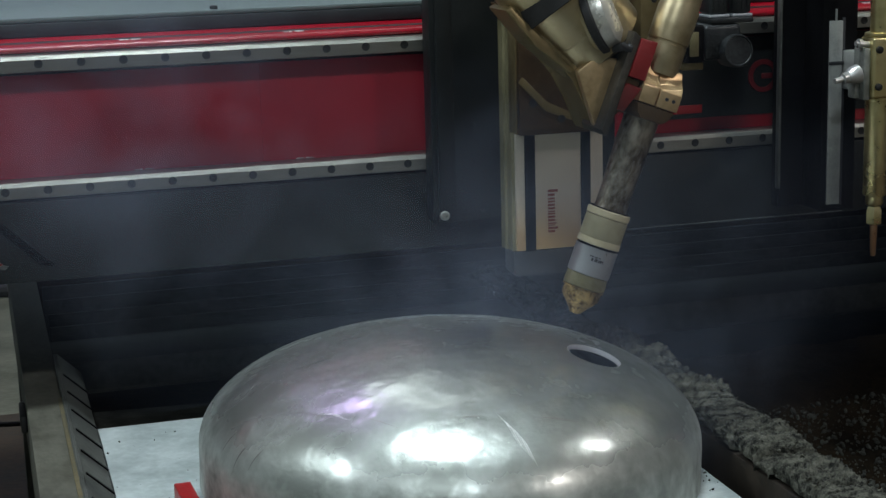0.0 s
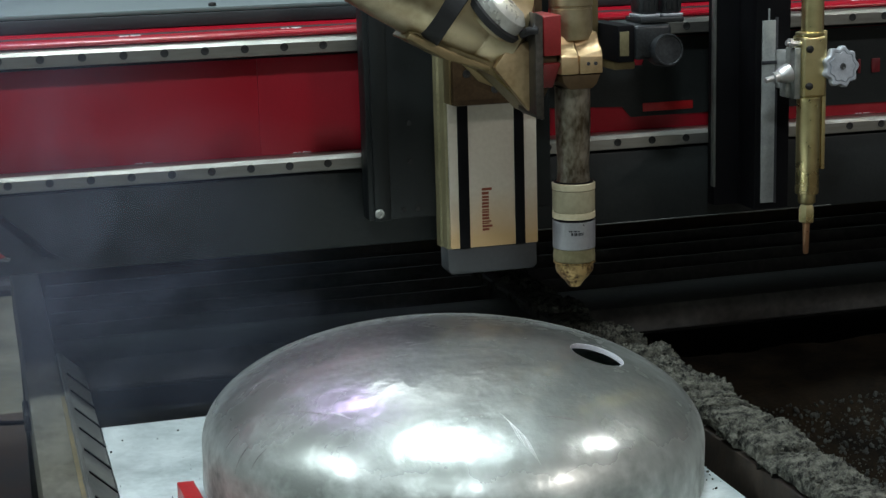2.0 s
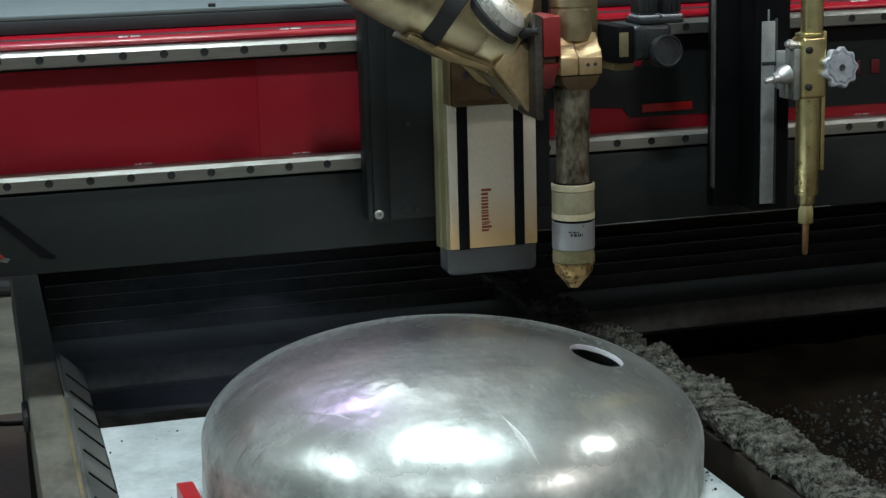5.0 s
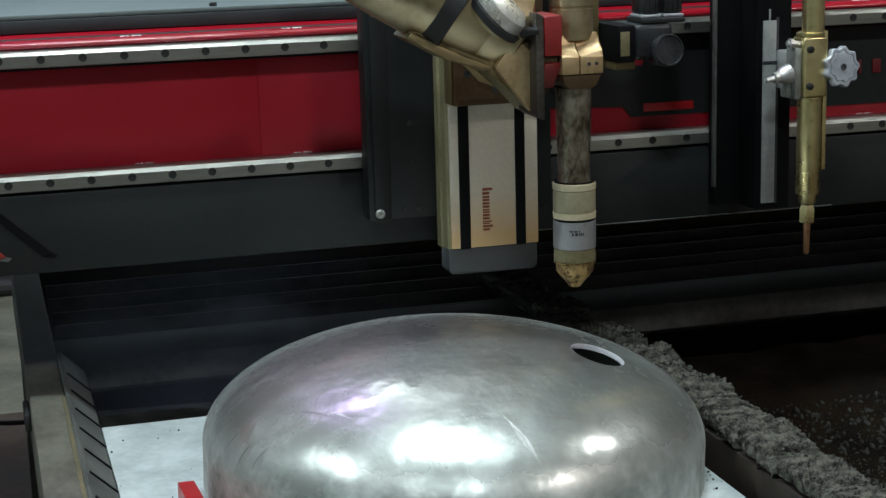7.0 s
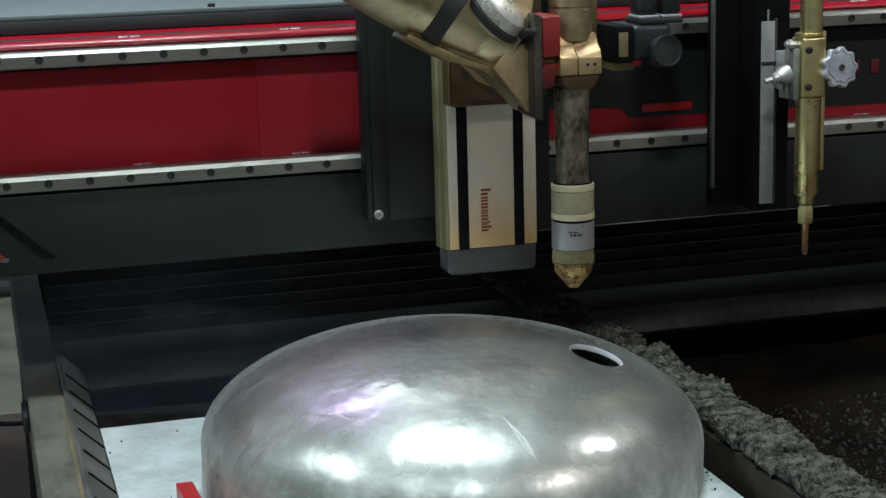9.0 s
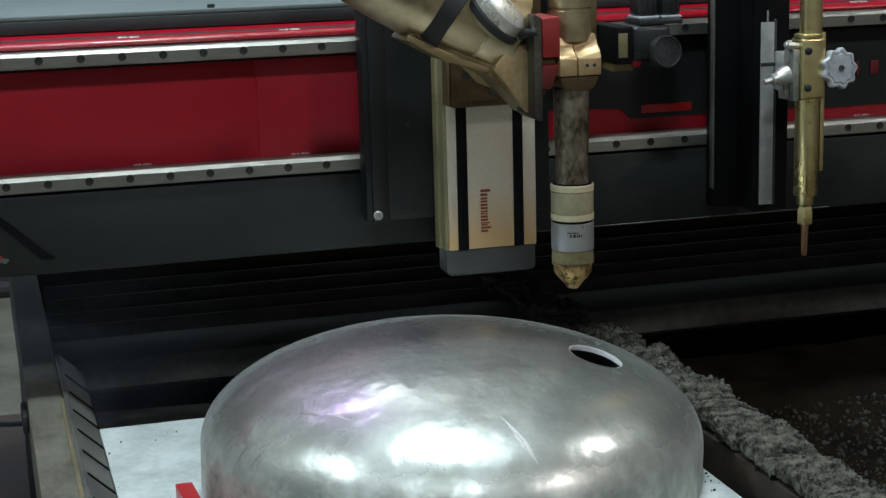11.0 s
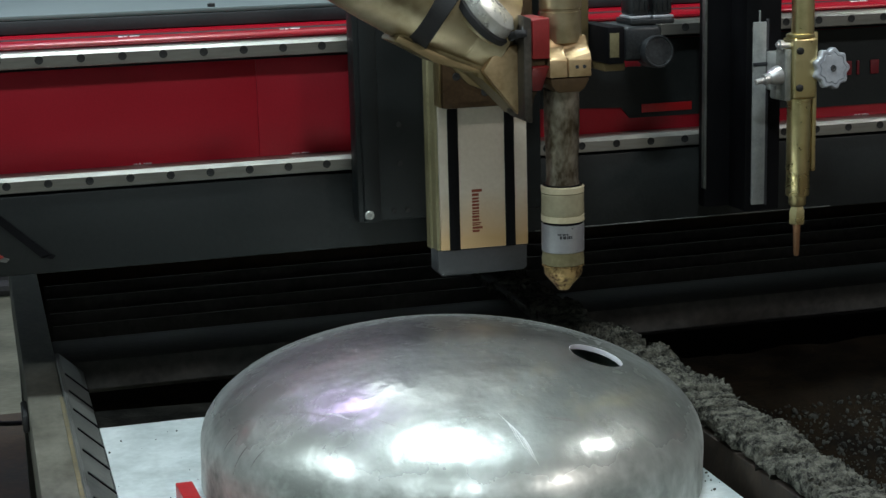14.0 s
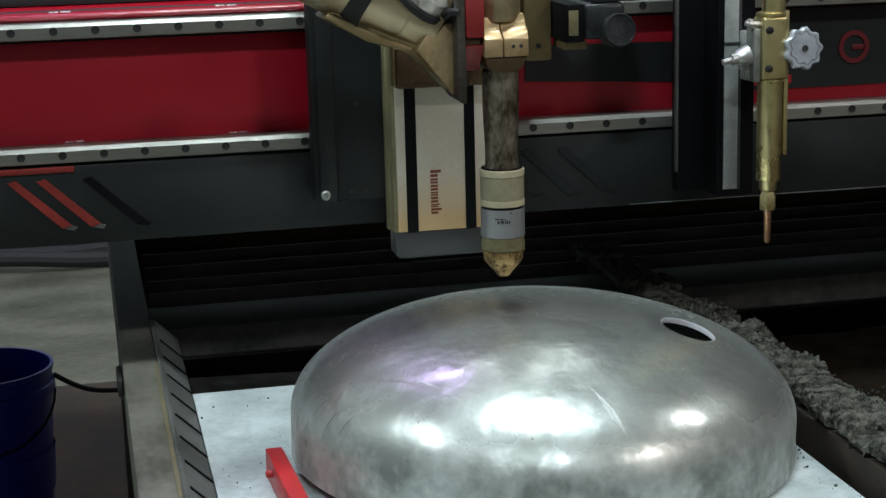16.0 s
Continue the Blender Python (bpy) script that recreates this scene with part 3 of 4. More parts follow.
    part("slag_bar", box(B(), 0.909, 0.986, -1.45, 0.60, -0.615, -0.342, 0.003), SLAGSTEEL, t, "dark steel bar under the slag crust")
    return t


cutting_table()


def crumbs(name, rnd, count, xr, yr, z, rr, material, label):
    me = bpy.data.meshes.new(name)
    verts, faces = [], []
    ico = B()
    bmesh.ops.create_icosphere(ico, subdivisions=1, radius=1.0)
    ico.verts.index_update()
    vs = [v.co.copy() for v in ico.verts]
    fs = [[v.index for v in f.verts] for f in ico.faces]
    ico.free()
    for _ in range(count):
        x, y = rnd.uniform(*xr), rnd.uniform(*yr)
        r = rr[0] + (rr[1] - rr[0]) * rnd.random() ** 2.5
        s = Vector((rnd.uniform(0.6, 1.6), rnd.uniform(0.6, 1.6), rnd.uniform(0.4, 0.9)))
        turn = Euler((rnd.uniform(0, 6), rnd.uniform(0, 6), rnd.uniform(0, 6))).to_matrix()
        zz = z(x, y) if callable(z) else z
        k = len(verts)
        for v in vs:
            p = turn @ Vector((v.x * s.x, v.y * s.y, v.z * s.z)) * (r * rnd.uniform(0.7, 1.25))
            verts.append((x + p.x, y + p.y, zz + p.z + r * 0.3))
        faces += [[k + i for i in f] for f in fs]
    me.from_pydata(verts, [], faces)
    me.materials.append(material)
    ob = new(name, me)
    ob.location = (0, 0, L)
    return tagged(ob, label, "slag", "", "stuff")


crumbs("slag_crumbs", random.Random(4), 700, (0.909, 0.982), (-1.2, 0.05), -0.3150, (0.0008, 0.0040), SLAG, "grey slag crumbs stuck on the bar")
crumbs("slag_rubble", random.Random(5), 9000, (1.18, 1.9), (-0.8, 0.0), bank, (0.0008, 0.0055), RUBBLE, "dark slag rubble lying in the pit")
crumbs("sheet_grit", random.Random(6), 260, (0.11, 0.88), (-0.9, -0.04), -0.3738, (0.0004, 0.0016), RUBBLE, "dark grit scattered over the sheet")

crumbs("sheet_slag", random.Random(8), 70, (0.850, 0.884), (-0.86, -0.3), -0.3738, (0.0006, 0.0028), SLAG, "slag crumbs fallen on the edge of the sheet")

solo("steel_sheet", box(B(), 0.106, 0.884, -0.88, -0.032, -0.381, -0.374, 0.001), SHEET, 0.5, -0.8, -0.381, "white dusty steel sheet lying on the table slats", "steel sheet")


# ---- tank head ----
def tank_head():
    rad, h, fl, th = 0.3377, 0.1412, 0.0555, 0.007
    prof = [(rad, -fl), (rad, -fl * 0.5), (rad, 0.0)]
    for i in range(1, 40):
        a = math.pi / 2 * i / 40
        prof.append((rad * math.cos(a), h * math.sin(a)))
    inner = [(max(r - th * (r / rad) ** 0.5, 0.002), z - (th * (z / h) if z > 0 else 0)) for r, z in prof][::-1]
    bm = B()
    seg = 128
    rings = []
    for r, z in prof + [(0.004, h)]:
        rings.append([bm.verts.new((r * math.cos(2 * math.pi * i / seg), r * math.sin(2 * math.pi * i / seg), z)) for i in range(seg)])
    rin = []
    for r, z in [(0.004, h - th)] + inner:
        rin.append([bm.verts.new((r * math.cos(2 * math.pi * i / seg), r * math.sin(2 * math.pi * i / seg), z)) for i in range(seg)])
    for stack in (rings, rin):
        for a, b in zip(stack, stack[1:]):
            for i in range(seg):
                bm.faces.new((a[i], a[(i + 1) % seg], b[(i + 1) % seg], b[i]))
    for i in range(seg):
        bm.faces.new((rin[-1][i], rin[-1][(i + 1) % seg], rings[0][(i + 1) % seg], rings[0][i]))
    bm.faces.new(rings[-1])
    bm.faces.new(rin[0][::-1])
    bmesh.ops.recalc_face_normals(bm, faces=bm.faces)
    me = bpy.data.meshes.new("tank_head")
    bm.to_mesh(me)
    bm.free()
    me.materials.append(STAINLESS)
    me.materials.append(CUT)
    ob = new("shell", me)
    ob.matrix_world = pose(0.5501, -0.42, -0.3092 + L, 0, 1.63, 0)
    # round opening, bored square to the surface
    cm = bpy.data.meshes.new("bore")
    cb = B()
    lathe(cb, [(0.0372, -0.06), (0.0372, 0.06)], (0, 0, 0), (0, 0, 1), 48)
    cb.to_mesh(cm)
    cb.free()
    cm.materials.append(CUT)
    cut = new("bore", cm)
    n = Vector((0.282, -0.116, 0.952)).normalized()
    cut.matrix_world = Matrix.Translation((0.729, -0.50, -0.198 + L)) @ n.to_track_quat("Z", "Y").to_matrix().to_4x4()
    mod = ob.modifiers.new("bore", "BOOLEAN")
    mod.operation, mod.object, mod.solver = "DIFFERENCE", cut, "EXACT"
    mod.material_mode = "TRANSFER"
    bpy.context.view_layer.update()
    done = bpy.data.meshes.new_from_object(ob.evaluated_get(bpy.context.evaluated_depsgraph_get()))
    ob.modifiers.clear()
    ob.data = done
    done.name = "tank_head"
    bpy.data.objects.remove(cut)
    bm = B()
    bm.from_mesh(done)
    for e in bm.edges:
        e.smooth = len(e.link_faces) == 2 and e.calc_face_angle(0) < radians(30)
    for f in bm.faces:
        f.smooth = True
    bm.to_mesh(done)
    bm.free()
    top = thing("tank_head", 0.55, -0.42, -0.374, "scuffed stainless steel tank head with a freshly cut round hole", "tank head")
    bpy.context.view_layer.update()
    m = ob.matrix_world.copy()
    ob.parent = top
    ob.matrix_parent_inverse = top.matrix_world.inverted()
    ob.matrix_world = m
    rim = B()
    lathe(rim, [(0.0371, -0.0066), (0.0371, -0.0018), (0.0366, -0.0018), (0.0366, -0.0066), (0.0371, -0.0066)], (0.729, -0.50, -0.198), n, 48, False)
    part("cut_rim", rim, CUT, top, "bright freshly cut rim")
    turn = Matrix.Rotation(radians(1.63), 3, "Y")

    def line(x0, y0, x1, y1, w, material, name, label, wave=0.0):
        """A hair-thin mark that follows the shell from one plan point to another."""
        bm = B()
        steps, last = 14, None
        side = Vector((y0 - y1, x1 - x0, 0)).normalized()
        for i in range(steps + 1):
            u = i / steps
            p = Vector((x0 + (x1 - x0) * u, y0 + (y1 - y0) * u, 0)) + side * wave * math.sin(u * 5)
            ww = w * (0.25 + math.sin(math.pi * u)) * (0.8 + 0.4 * noise.noise((u * 9, x0 * 50, y0 * 50)))
            pair = []
            for k in (-ww, ww):
                q = p + side * k
                zz = h * math.sqrt(max(1 - (q.x ** 2 + q.y ** 2) / rad ** 2, 0.0004)) + 0.0004
                pair.append(bm.verts.new(turn @ Vector((q.x, q.y, zz)) + Vector((0.5501, -0.42, -0.3092))))
            if last:
                bm.faces.new((last[0], last[1], pair[1], pair[0]))
            last = pair
        part(name, bm, material, top, label)

    rnd = random.Random(11)
    for k in range(16):
        a, rr = rnd.uniform(0, 2 * math.pi), rnd.uniform(0.05, 0.29)
        x, y, d, le = rr * math.cos(a), rr * math.sin(a), rnd.uniform(-0.6, 0.9), rnd.uniform(0.012, 0.05)
        line(x, y, x + le * math.cos(d), y + le * math.sin(d), rnd.uniform(0.0003, 0.0007), SCUFF_GLINT if k % 2 else GRIME, "scratch", "", 0.002)
    # worn marks, each where it lies on the shell
    for k in range(5):
        o = 0.0035 * k
        line(-0.013 + o, -0.240 - 2 * o, 0.003 + o, -0.290 - 1.5 * o, 0.0006 + 0.0004 * (k % 2), SCUFF_GLINT, "scratch", "pale scratch on the shell", 0.0015)
    line(-0.082, -0.032, -0.065, -0.036, 0.0012, SCUFF_GLINT, "scratch", "", 0.0004)
    # the crease is drawn as dark lines, its glint as a pale painted strip
    line(-0.248, -0.118, -0.196, -0.172, 0.0007, GRIME, "crease", "dark crease in the shell", 0.002)
    line(-0.208, -0.157, -0.180, -0.186, 0.0016, SCUFF_GLINT, "crease_glint", "pale painted glint beside the crease", 0.002)
    line(-0.192, -0.175, -0.120, -0.234, 0.0004, GRIME, "crease", "", 0.003)
    for k in range(26):
        u = k / 25
        px, py = (-0.272 + 0.005 * u * 2, -0.039 + 0.088 * u * 2) if u < 0.5 else (-0.267 + 0.10 * (u - 0.5) * 2, 0.049 + 0.067 * (u - 0.5) * 2)
        px, py = px + rnd.uniform(-0.008, 0.012), py + rnd.uniform(-0.010, 0.010)
        d, le = rnd.uniform(0.2, 1.4), rnd.uniform(0.006, 0.020)
        line(px, py, px + le * math.cos(d), py + le * math.sin(d), rnd.uniform(0.0006, 0.0016), GRIME if k % 4 else SCUFF_GLINT, "grime_line", "", 0.002)
    for px, py, le, w in ((-0.058, -0.238, 0.025, 0.0014), (-0.047, -0.213, 0.02, 0.0009), (0.043, -0.251, 0.045, 0.0022), (-0.001, -0.176, 0.022, 0.0012), (0.004, -0.186, 0.018, 0.0009), (-0.316, -0.117, 0.028, 0.0012), (-0.322, -0.079, 0.02, 0.0012), (-0.30, -0.145, 0.02, 0.001), (-0.069, 0.136, 0.04, 0.0016), (-0.13, 0.128, 0.05, 0.0018)):
        line(px, py, px + le, py - 0.1 * le, w * 0.8, GRIME, "grime_line", "", 0.0004)


tank_head()


def clamp_bar():
    c = thing("stop_bar", 0.185, -0.6, -0.374, "scarlet painted steel stop bar beside the tank head", "stop bar")
    bm = box(B(), 0.1745, 0.1965, -0.62, -0.422, -0.3738, -0.334, 0.0015)
    for v in bm.verts:
        v.co.x += (-0.422 - v.co.y) * 0.045
    part("bar", bm, SCARLET, c)
    part("screw", lathe(B(), [(0.005, 0), (0.005, 0.007), (0.003, 0.008)], (0.1766, -0.47, -0.352), (-1, 0, 0), 12), SCARLET, c)


clamp_bar()


def bucket():
    b = thing("bucket", -0.289, 1.25, -L + 0.0095, "blue plastic bucket standing on the floor", "bucket")
    prof = [(0.128, 0.0), (0.13, 0.004), (0.15, 0.33), (0.157, 0.332), (0.157, 0.352), (0.152, 0.355), (0.152, 0.382), (0.156, 0.384), (0.156, 0.392), (0.149, 0.392), (0.146, 0.33), (0.126, 0.012), (0.004, 0.012)]
    part("shell", lathe(B(), prof, (-0.289, 1.25, -L + 0.0095), (0, 0, 1), 48), BLUE, b)
    pts = [(-0.289 + 0.156 * math.cos(a), 1.25 - 0.03 - 0.155 * math.sin(a), -L + 0.345 - 0.10 * math.sin(a)) for a in [math.pi * i / 16 for i in range(17)]]
    part("handle", tube(B(), pts, 0.003), BLACK, b, "black wire handle")
    part("paper_label", lathe(B(), [(0.1405, 0.10), (0.1465, 0.20)], (-0.289, 1.25, -L + 0.0095), (0, 0, 1), 48, False), BLUE, b)


bucket()


def hoses():
    rnd = random.Random(9)
    for k in range(3):
        y0 = 3.95 + 0.14 * k
        pts = [(-2.5 + 0.15 * i, y0 + 0.05 * math.sin(i * 0.7 + k), -L + 0.045 + 0.015 * math.sin(i + k)) for i in range(24)]
        h = solo("floor_hose", tube(B(), pts, 0.03), RUBBER, -1, y0, -L, "dark hose lying across the floor", "hose", group="hoses on the floor")
    pts = [(-0.135 + 0.011 * i, 1.25, -0.70 - 0.0042 * i - 0.014 * math.sin(i * 0.26)) for i in range(15)]
    solo("cable", tube(B(), pts, 0.006), RUBBER, 0, 1.25, -0.7, "thin black cable running from the bucket to the frame", "cable")


hoses()
# added thin slab, standing in for the darker floor beside the table
solo("dark_floor_slab", box(B(), -0.95, 0.2, 0.15, 2.35, -L + 0.0005, -L + 0.009, 0.002), RUST, -0.4, 1.2, -L, "dark brown slab added where the floor is darker", "steel plate")


# ---- moving carriages ----
def torch_carriage():
    c = thing("torch_carriage", 0.66, -0.02, -0.09, "dark grey steel carriage plate riding on the rails", "carriage")
    part("plate", box(B(), 0.532, 0.83, -0.042, -0.004, -0.088, 0.46, 0.003), PLATE, c)
    part("edge_strip", box(B(), 0.540, 0.566, -0.050, -0.0425, -0.088, 0.46, 0.002), PLATE, c)
    part("bolt", lathe(B(), [(0.0075, 0), (0.0075, 0.003), (0.006, 0.005), (0.003, 0.005), (0.003, 0.002)], (0.547, -0.0505, -0.076), (0, -1, 0), 14), CAST, c, "dull metal cap bolt")
    for x, z in ((0.588, -0.074), (0.610, -0.074), (0.6, 0.06), (0.6, 0.0)):
        part("bolt", lathe(B(), [(0.004, 0), (0.004, 0.002), (0.002, 0.002)], (x, -0.0425, z), (0, -1, 0), 12), BOLT, c)
    return c


def linear_actuator():
    a = thing("linear_actuator", 0.717, -0.068, -0.174, "tan anodised linear actuator with dark sealing strips", "linear actuator")
    y0, y1 = -0.088, -0.0435
    part("body", box(B(), 0.6495, 0.791, y0, y1, -0.1335, 0.46, 0.002), BEIGE, a)
    part("side_rail", upright(B(), [(0.6490, y0 + 0.003), (0.6490, y1), (0.6395, y1), (0.6405, y0 + 0.028), (0.6440, y0 + 0.026), (0.6450, y0 + 0.006)], -0.1335, 0.46), OLIVE, a, "olive side rail")
    for x0, x1 in ((0.6635, 0.6805), (0.754, 0.770)):
        part("seal_strip", box(B(), x0, x1, y0 - 0.0012, y0 - 0.0002, -0.1335, 0.46, 0.0004), BLACK, a, "dark sealing strip")
    bm = B()
    prism(bm, [(0.645, -0.134), (0.645, -0.168), (0.651, -0.174), (0.783, -0.174), (0.789, -0.168), (0.789, -0.134)], y0 + 0.002, y1, 0.0015)
    part("end_cap", bm, GREYCAP, a, "dark grey end cap")
    # printed word as plain bars, reading downwards
    z = -0.041
    for k, (w, hgt) in enumerate(((0.0115, 0.016), (0.0085, 0.011), (0.0095, 0.011), (0.0065, 0.011), (0.0095, 0.011), (0.0055, 0.014), (0.0095, 0.016))):
        for lo, hi in ((0.0, 0.36), (0.54, 0.90)):
            part("printed_bar", box(B(), 0.7005, 0.7005 + (hgt if lo == 0 else 0.011), y0 - 0.0006, y0 - 0.0001, z - w * hi, z - w * lo, 0), BRAND, a, "red-brown printed mark")
        z -= w + 0.0012
    return a


def slide_bracket():
    s = thing("slide_bracket", 0.7, -0.13, 0.09, "brown metal bracket on the actuator's slide", "bracket")
    part("block", box(B(), 0.6465, 0.79, -0.128, -0.0905, 0.092, 0.30, 0.004), BROWN, s)
    part("flange", box(B(), 0.6430, 0.6460, -0.124, -0.0905, 0.094, 0.30, 0.001), KHAKI, s, "pale worn edge flange")
    part("stay", prism(B(), [(0.645, 0.172), (0.652, 0.180), (0.690, 0.140), (0.752, 0.112), (0.750, 0.103), (0.686, 0.128)], -0.131, -0.1282, 0.001), KHAKI, s, "bent brown stay")
    part("recess", prism(B(), [(0.648, 0.158), (0.682, 0.122), (0.73, 0.101), (0.648, 0.101)], -0.1292, -0.1282), BROWN, s)
    for x, z in ((0.668, 0.14), (0.712, 0.115)):
        part("bolt", lathe(B(), [(0.006, 0), (0.006, 0.003), (0.003, 0.003), (0.003, 0.001)], (x, -0.1282, z), (0, -1, 0), 12), BOLT, s)
    return s


TIP = (0.7235, -0.43, -0.1215)


def bevel_head():
    hd = thing("tilting_head", *TIP, "champagne metal tilting head holding a stained plasma torch", "torch head")
    tx, ty, tz = TIP

    def turned(name, prof, material, parent, label=""):
        return part(name, lathe(B(), prof, (tx, ty, 0), (0, 0, 1), 48), material, parent, label)

    torch = turned("torch_tube", [(0.0235, 0.020), (0.0215, 0.03), (0.0215, 0.052), (0.0225, 0.075), (0.0235, 0.10), (0.0235, 0.15)], TUBE, hd, "heat-stained steel torch tube")
    turned("sleeve", [(0.0275, -0.017), (0.0285, -0.015), (0.0285, 0.012), (0.0275, 0.013)], FIBRE, torch, "tan fibre sleeve")
    turned("ring", [(0.0270, 0.0132), (0.0290, 0.0140), (0.0292, 0.0215), (0.0278, 0.0228), (0.022, 0.0228)], CREAM, torch, "cream plastic ring")
    turned("lower_ring", [(0.0270, -0.0255), (0.0290, -0.0250), (0.0290, -0.0172), (0.0275, -0.0170)], CREAM, torch, "cream plastic ring")
    turned("groove", [(0.0272, -0.0285), (0.0272, -0.0257)], BLACK, torch)
    turned("upper_groove", [(0.0268, 0.0226), (0.0268, 0.0243)], BLACK, torch)
    turned("label_band", [(0.0280, -0.0660), (0.0287, -0.0655), (0.0287, -0.0292), (0.0280, -0.0287)], LABEL, torch, "silver label band with small print")
    turned("retainer", [(0.0262, -0.0845), (0.0282, -0.0835), (0.0286, -0.0775), (0.0276, -0.070), (0.0276, -0.0665)], OLIVE, torch, "worn brass retainer")
    turned("retainer_lip", [(0.0270, -0.0872), (0.0284, -0.0866), (0.0284, -0.0852), (0.0270, -0.0846)], NOZZLE, torch)
    noz = [(0.0035, -0.1215), (0.0075, -0.1205), (0.0125, -0.1135), (0.0215, -0.1035), (0.0252, -0.0985), (0.0258, -0.0925), (0.0252, -0.0850)]
    turned("nozzle", noz, NOZZLE, torch, "sooty brass nozzle")
    for j, (dz, hz, widths) in enumerate(((-0.0400, 0.0009, (0.0018, 0.0026, 0.0014, 0.0030, 0.0022)), (-0.0440, 0.0020, (0.0026, 0.0012, 0.0026, 0.0016, 0.0020, 0.0012)))):
        an = radians(-122 + 7 * j)
        for w in widths:
            px, py = tx + 0.0288 * math.cos(an), ty + 0.0288 * math.sin(an)
            bm = box(B(), -w / 2, w / 2, -0.0003, 0.0003, -hz, hz, 0)
            mtx = Matrix.Translation((px, py, dz)) @ Matrix.Rotation(an + math.pi / 2, 4, "Z")
            bmesh.ops.transform(bm, matrix=mtx, verts=bm.verts)
            part("small_mark", bm, INK_AND_GAPS, torch)
            an += (w + 0.0009) / 0.0288
    # two-piece clamp
    saddle = [(ty - 0.040, 0.170), (ty - 0.040, 0.193), (ty - 0.035, 0.1965), (ty - 0.027, 0.201), (ty - 0.0215, 0.208), (ty - 0.018, 0.218), (ty + 0.034, 0.218), (ty + 0.034, 0.170)]
    cl = part("clamp", across(B(), saddle, 0.694, 0.7178, 0.0015), COPPER, hd, "bronze torch clamp")
    bm = across(B(), saddle, 0.7195, 0.7510, 0.0015)
    for v in bm.verts:
        if v.co.z > 0.195:
            v.co.z += (v.co.x - 0.731) * 0.22
    part("clamp_cap", bm, COPPER, cl)
    # holes drawn as flat dark discs, their shade put into the colour
    for dx in (0.731, 0.741):
        part("screw_hole", lathe(B(), [(0.0024, 0), (0.0024, 0.0008)], (dx, ty - 0.0402, 0.183), (0, -1, 0), 12), INK_AND_GAPS, cl)
    part("clamp_skirt", prism(B(), [(0.6955, 0.1695), (0.7500, 0.1695), (0.7440, 0.156), (0.737, 0.150), (0.706, 0.150), (0.698, 0.158)], ty - 0.037, ty + 0.030, 0.002), BROWN, cl, "dark brown skirt under the clamp")
    part("upper_barrel", lathe(B(), [(0.0255, 0.2125), (0.0268, 0.218), (0.0268, 0.252), (0.0258, 0.2525), (0.0258, 0.2555), (0.0275, 0.2565), (0.0275, 0.30), (0.026, 0.305), (0.024, 0.36), (0.024, 0.42)], (tx, ty, 0), (0, 0, 1), 40), GOLD, hd, "champagne metal torch barrel")
    # red flange block: an upper face, a notch, and a lower face sloped back so that it shades darker
    part("flange_block", prism(B(), [(0.6710, 0.246), (0.6945, 0.248), (0.6945, 0.1955), (0.6710, 0.1955)], ty - 0.040, ty + 0.032, 0.002), RED2, hd, "worn red flange block")
    part("flange_notch", prism(B(), [(0.6710, 0.1950), (0.690, 0.1950), (0.690, 0.1865), (0.6710, 0.1865)], ty - 0.034, ty + 0.030, 0.001), BROWN, hd)
    for name, poly, m in (("lower_flange", [(0.6710, 0.186), (0.6935, 0.186), (0.6935, 0.151), (0.6710, 0.151)], RED2), ("flange_foot", [(0.6710, 0.1505), (0.688, 0.1505), (0.683, 0.124), (0.6710, 0.124)], BROWN)):
        bm = prism(B(), poly, ty - 0.040, ty + 0.032, 0.0015)
        for v in bm.verts:
            v.co.y += (0.186 - v.co.z) * (0.9 if v.co.y < ty else 0.0)
        part(name, bm, m, hd, "red lower flange sloped back into shade" if m is RED2 else "brown flange foot")
    part("flange_plate", prism(B(), [(0.6595, 0.252), (0.6705, 0.247), (0.6705, 0.114), (0.665, 0.114), (0.6595, 0.12)], ty - 0.038, ty + 0.036, 0.0015), FLANGE, hd, "grey-brown flange plate")
    # inclined housing
    ax = Vector((0.23, 0.02, -0.115)).normalized()
    o = Vector((0.652, ty + 0.045, 0.226))
    prof = [(0.030, -0.34), (0.041, -0.338), (0.044, -0.262), (0.056, -0.245), (0.062, -0.18), (0.0655, -0.12), (0.066, -0.05), (0.0650, -0.0485), (0.0650, -0.0465), (0.066, -0.045), (0.065, -0.005), (0.05, 0.006)]
    hs = part("housing", lathe(B(), prof, o, ax, 56), GOLD, hd, "champagne metal inclined drive housing")
    part("strap", lathe(B(), [(0.0668, -0.030), (0.0682, -0.029), (0.0682, 0.029), (0.0668, 0.030)], o + ax * -0.103, (ax + Vector((-0.02, -0.40, -0.22))).normalized(), 56, False), RUBBER, hs, "dark strap round the housing")
    bm = B()
    prism(bm, [(0.50, 0.232), (0.618, 0.172), (0.672, 0.112), (0.6725, 0.235), (0.635, 0.245)], ty + 0.004, ty + 0.085, 0.004)
    part("wedge", bm, KHAKI, hd, "khaki wedge joint")
    part("wedge_face", prism(B(), [(0.6125, 0.181), (0.6610, 0.120), (0.6615, 0.2135), (0.632, 0.209)], ty - 0.012, ty + 0.0035, 0.003), COPPER, hd)
    part("lower_web", prism(B(), [(0.497, 0.224), (0.552, 0.194), (0.6095, 0.1745), (0.611, 0.184), (0.556, 0.206), (0.505, 0.232)], ty - 0.002, ty + 0.07, 0.003), KHAKI, hd)
    # silver end disc with a dark ring
    dax = Vector((0.55, -0.42, 0.55)).normalized()
    do = Vector((0.628, ty - 0.006, 0.266)) - dax * 0.010
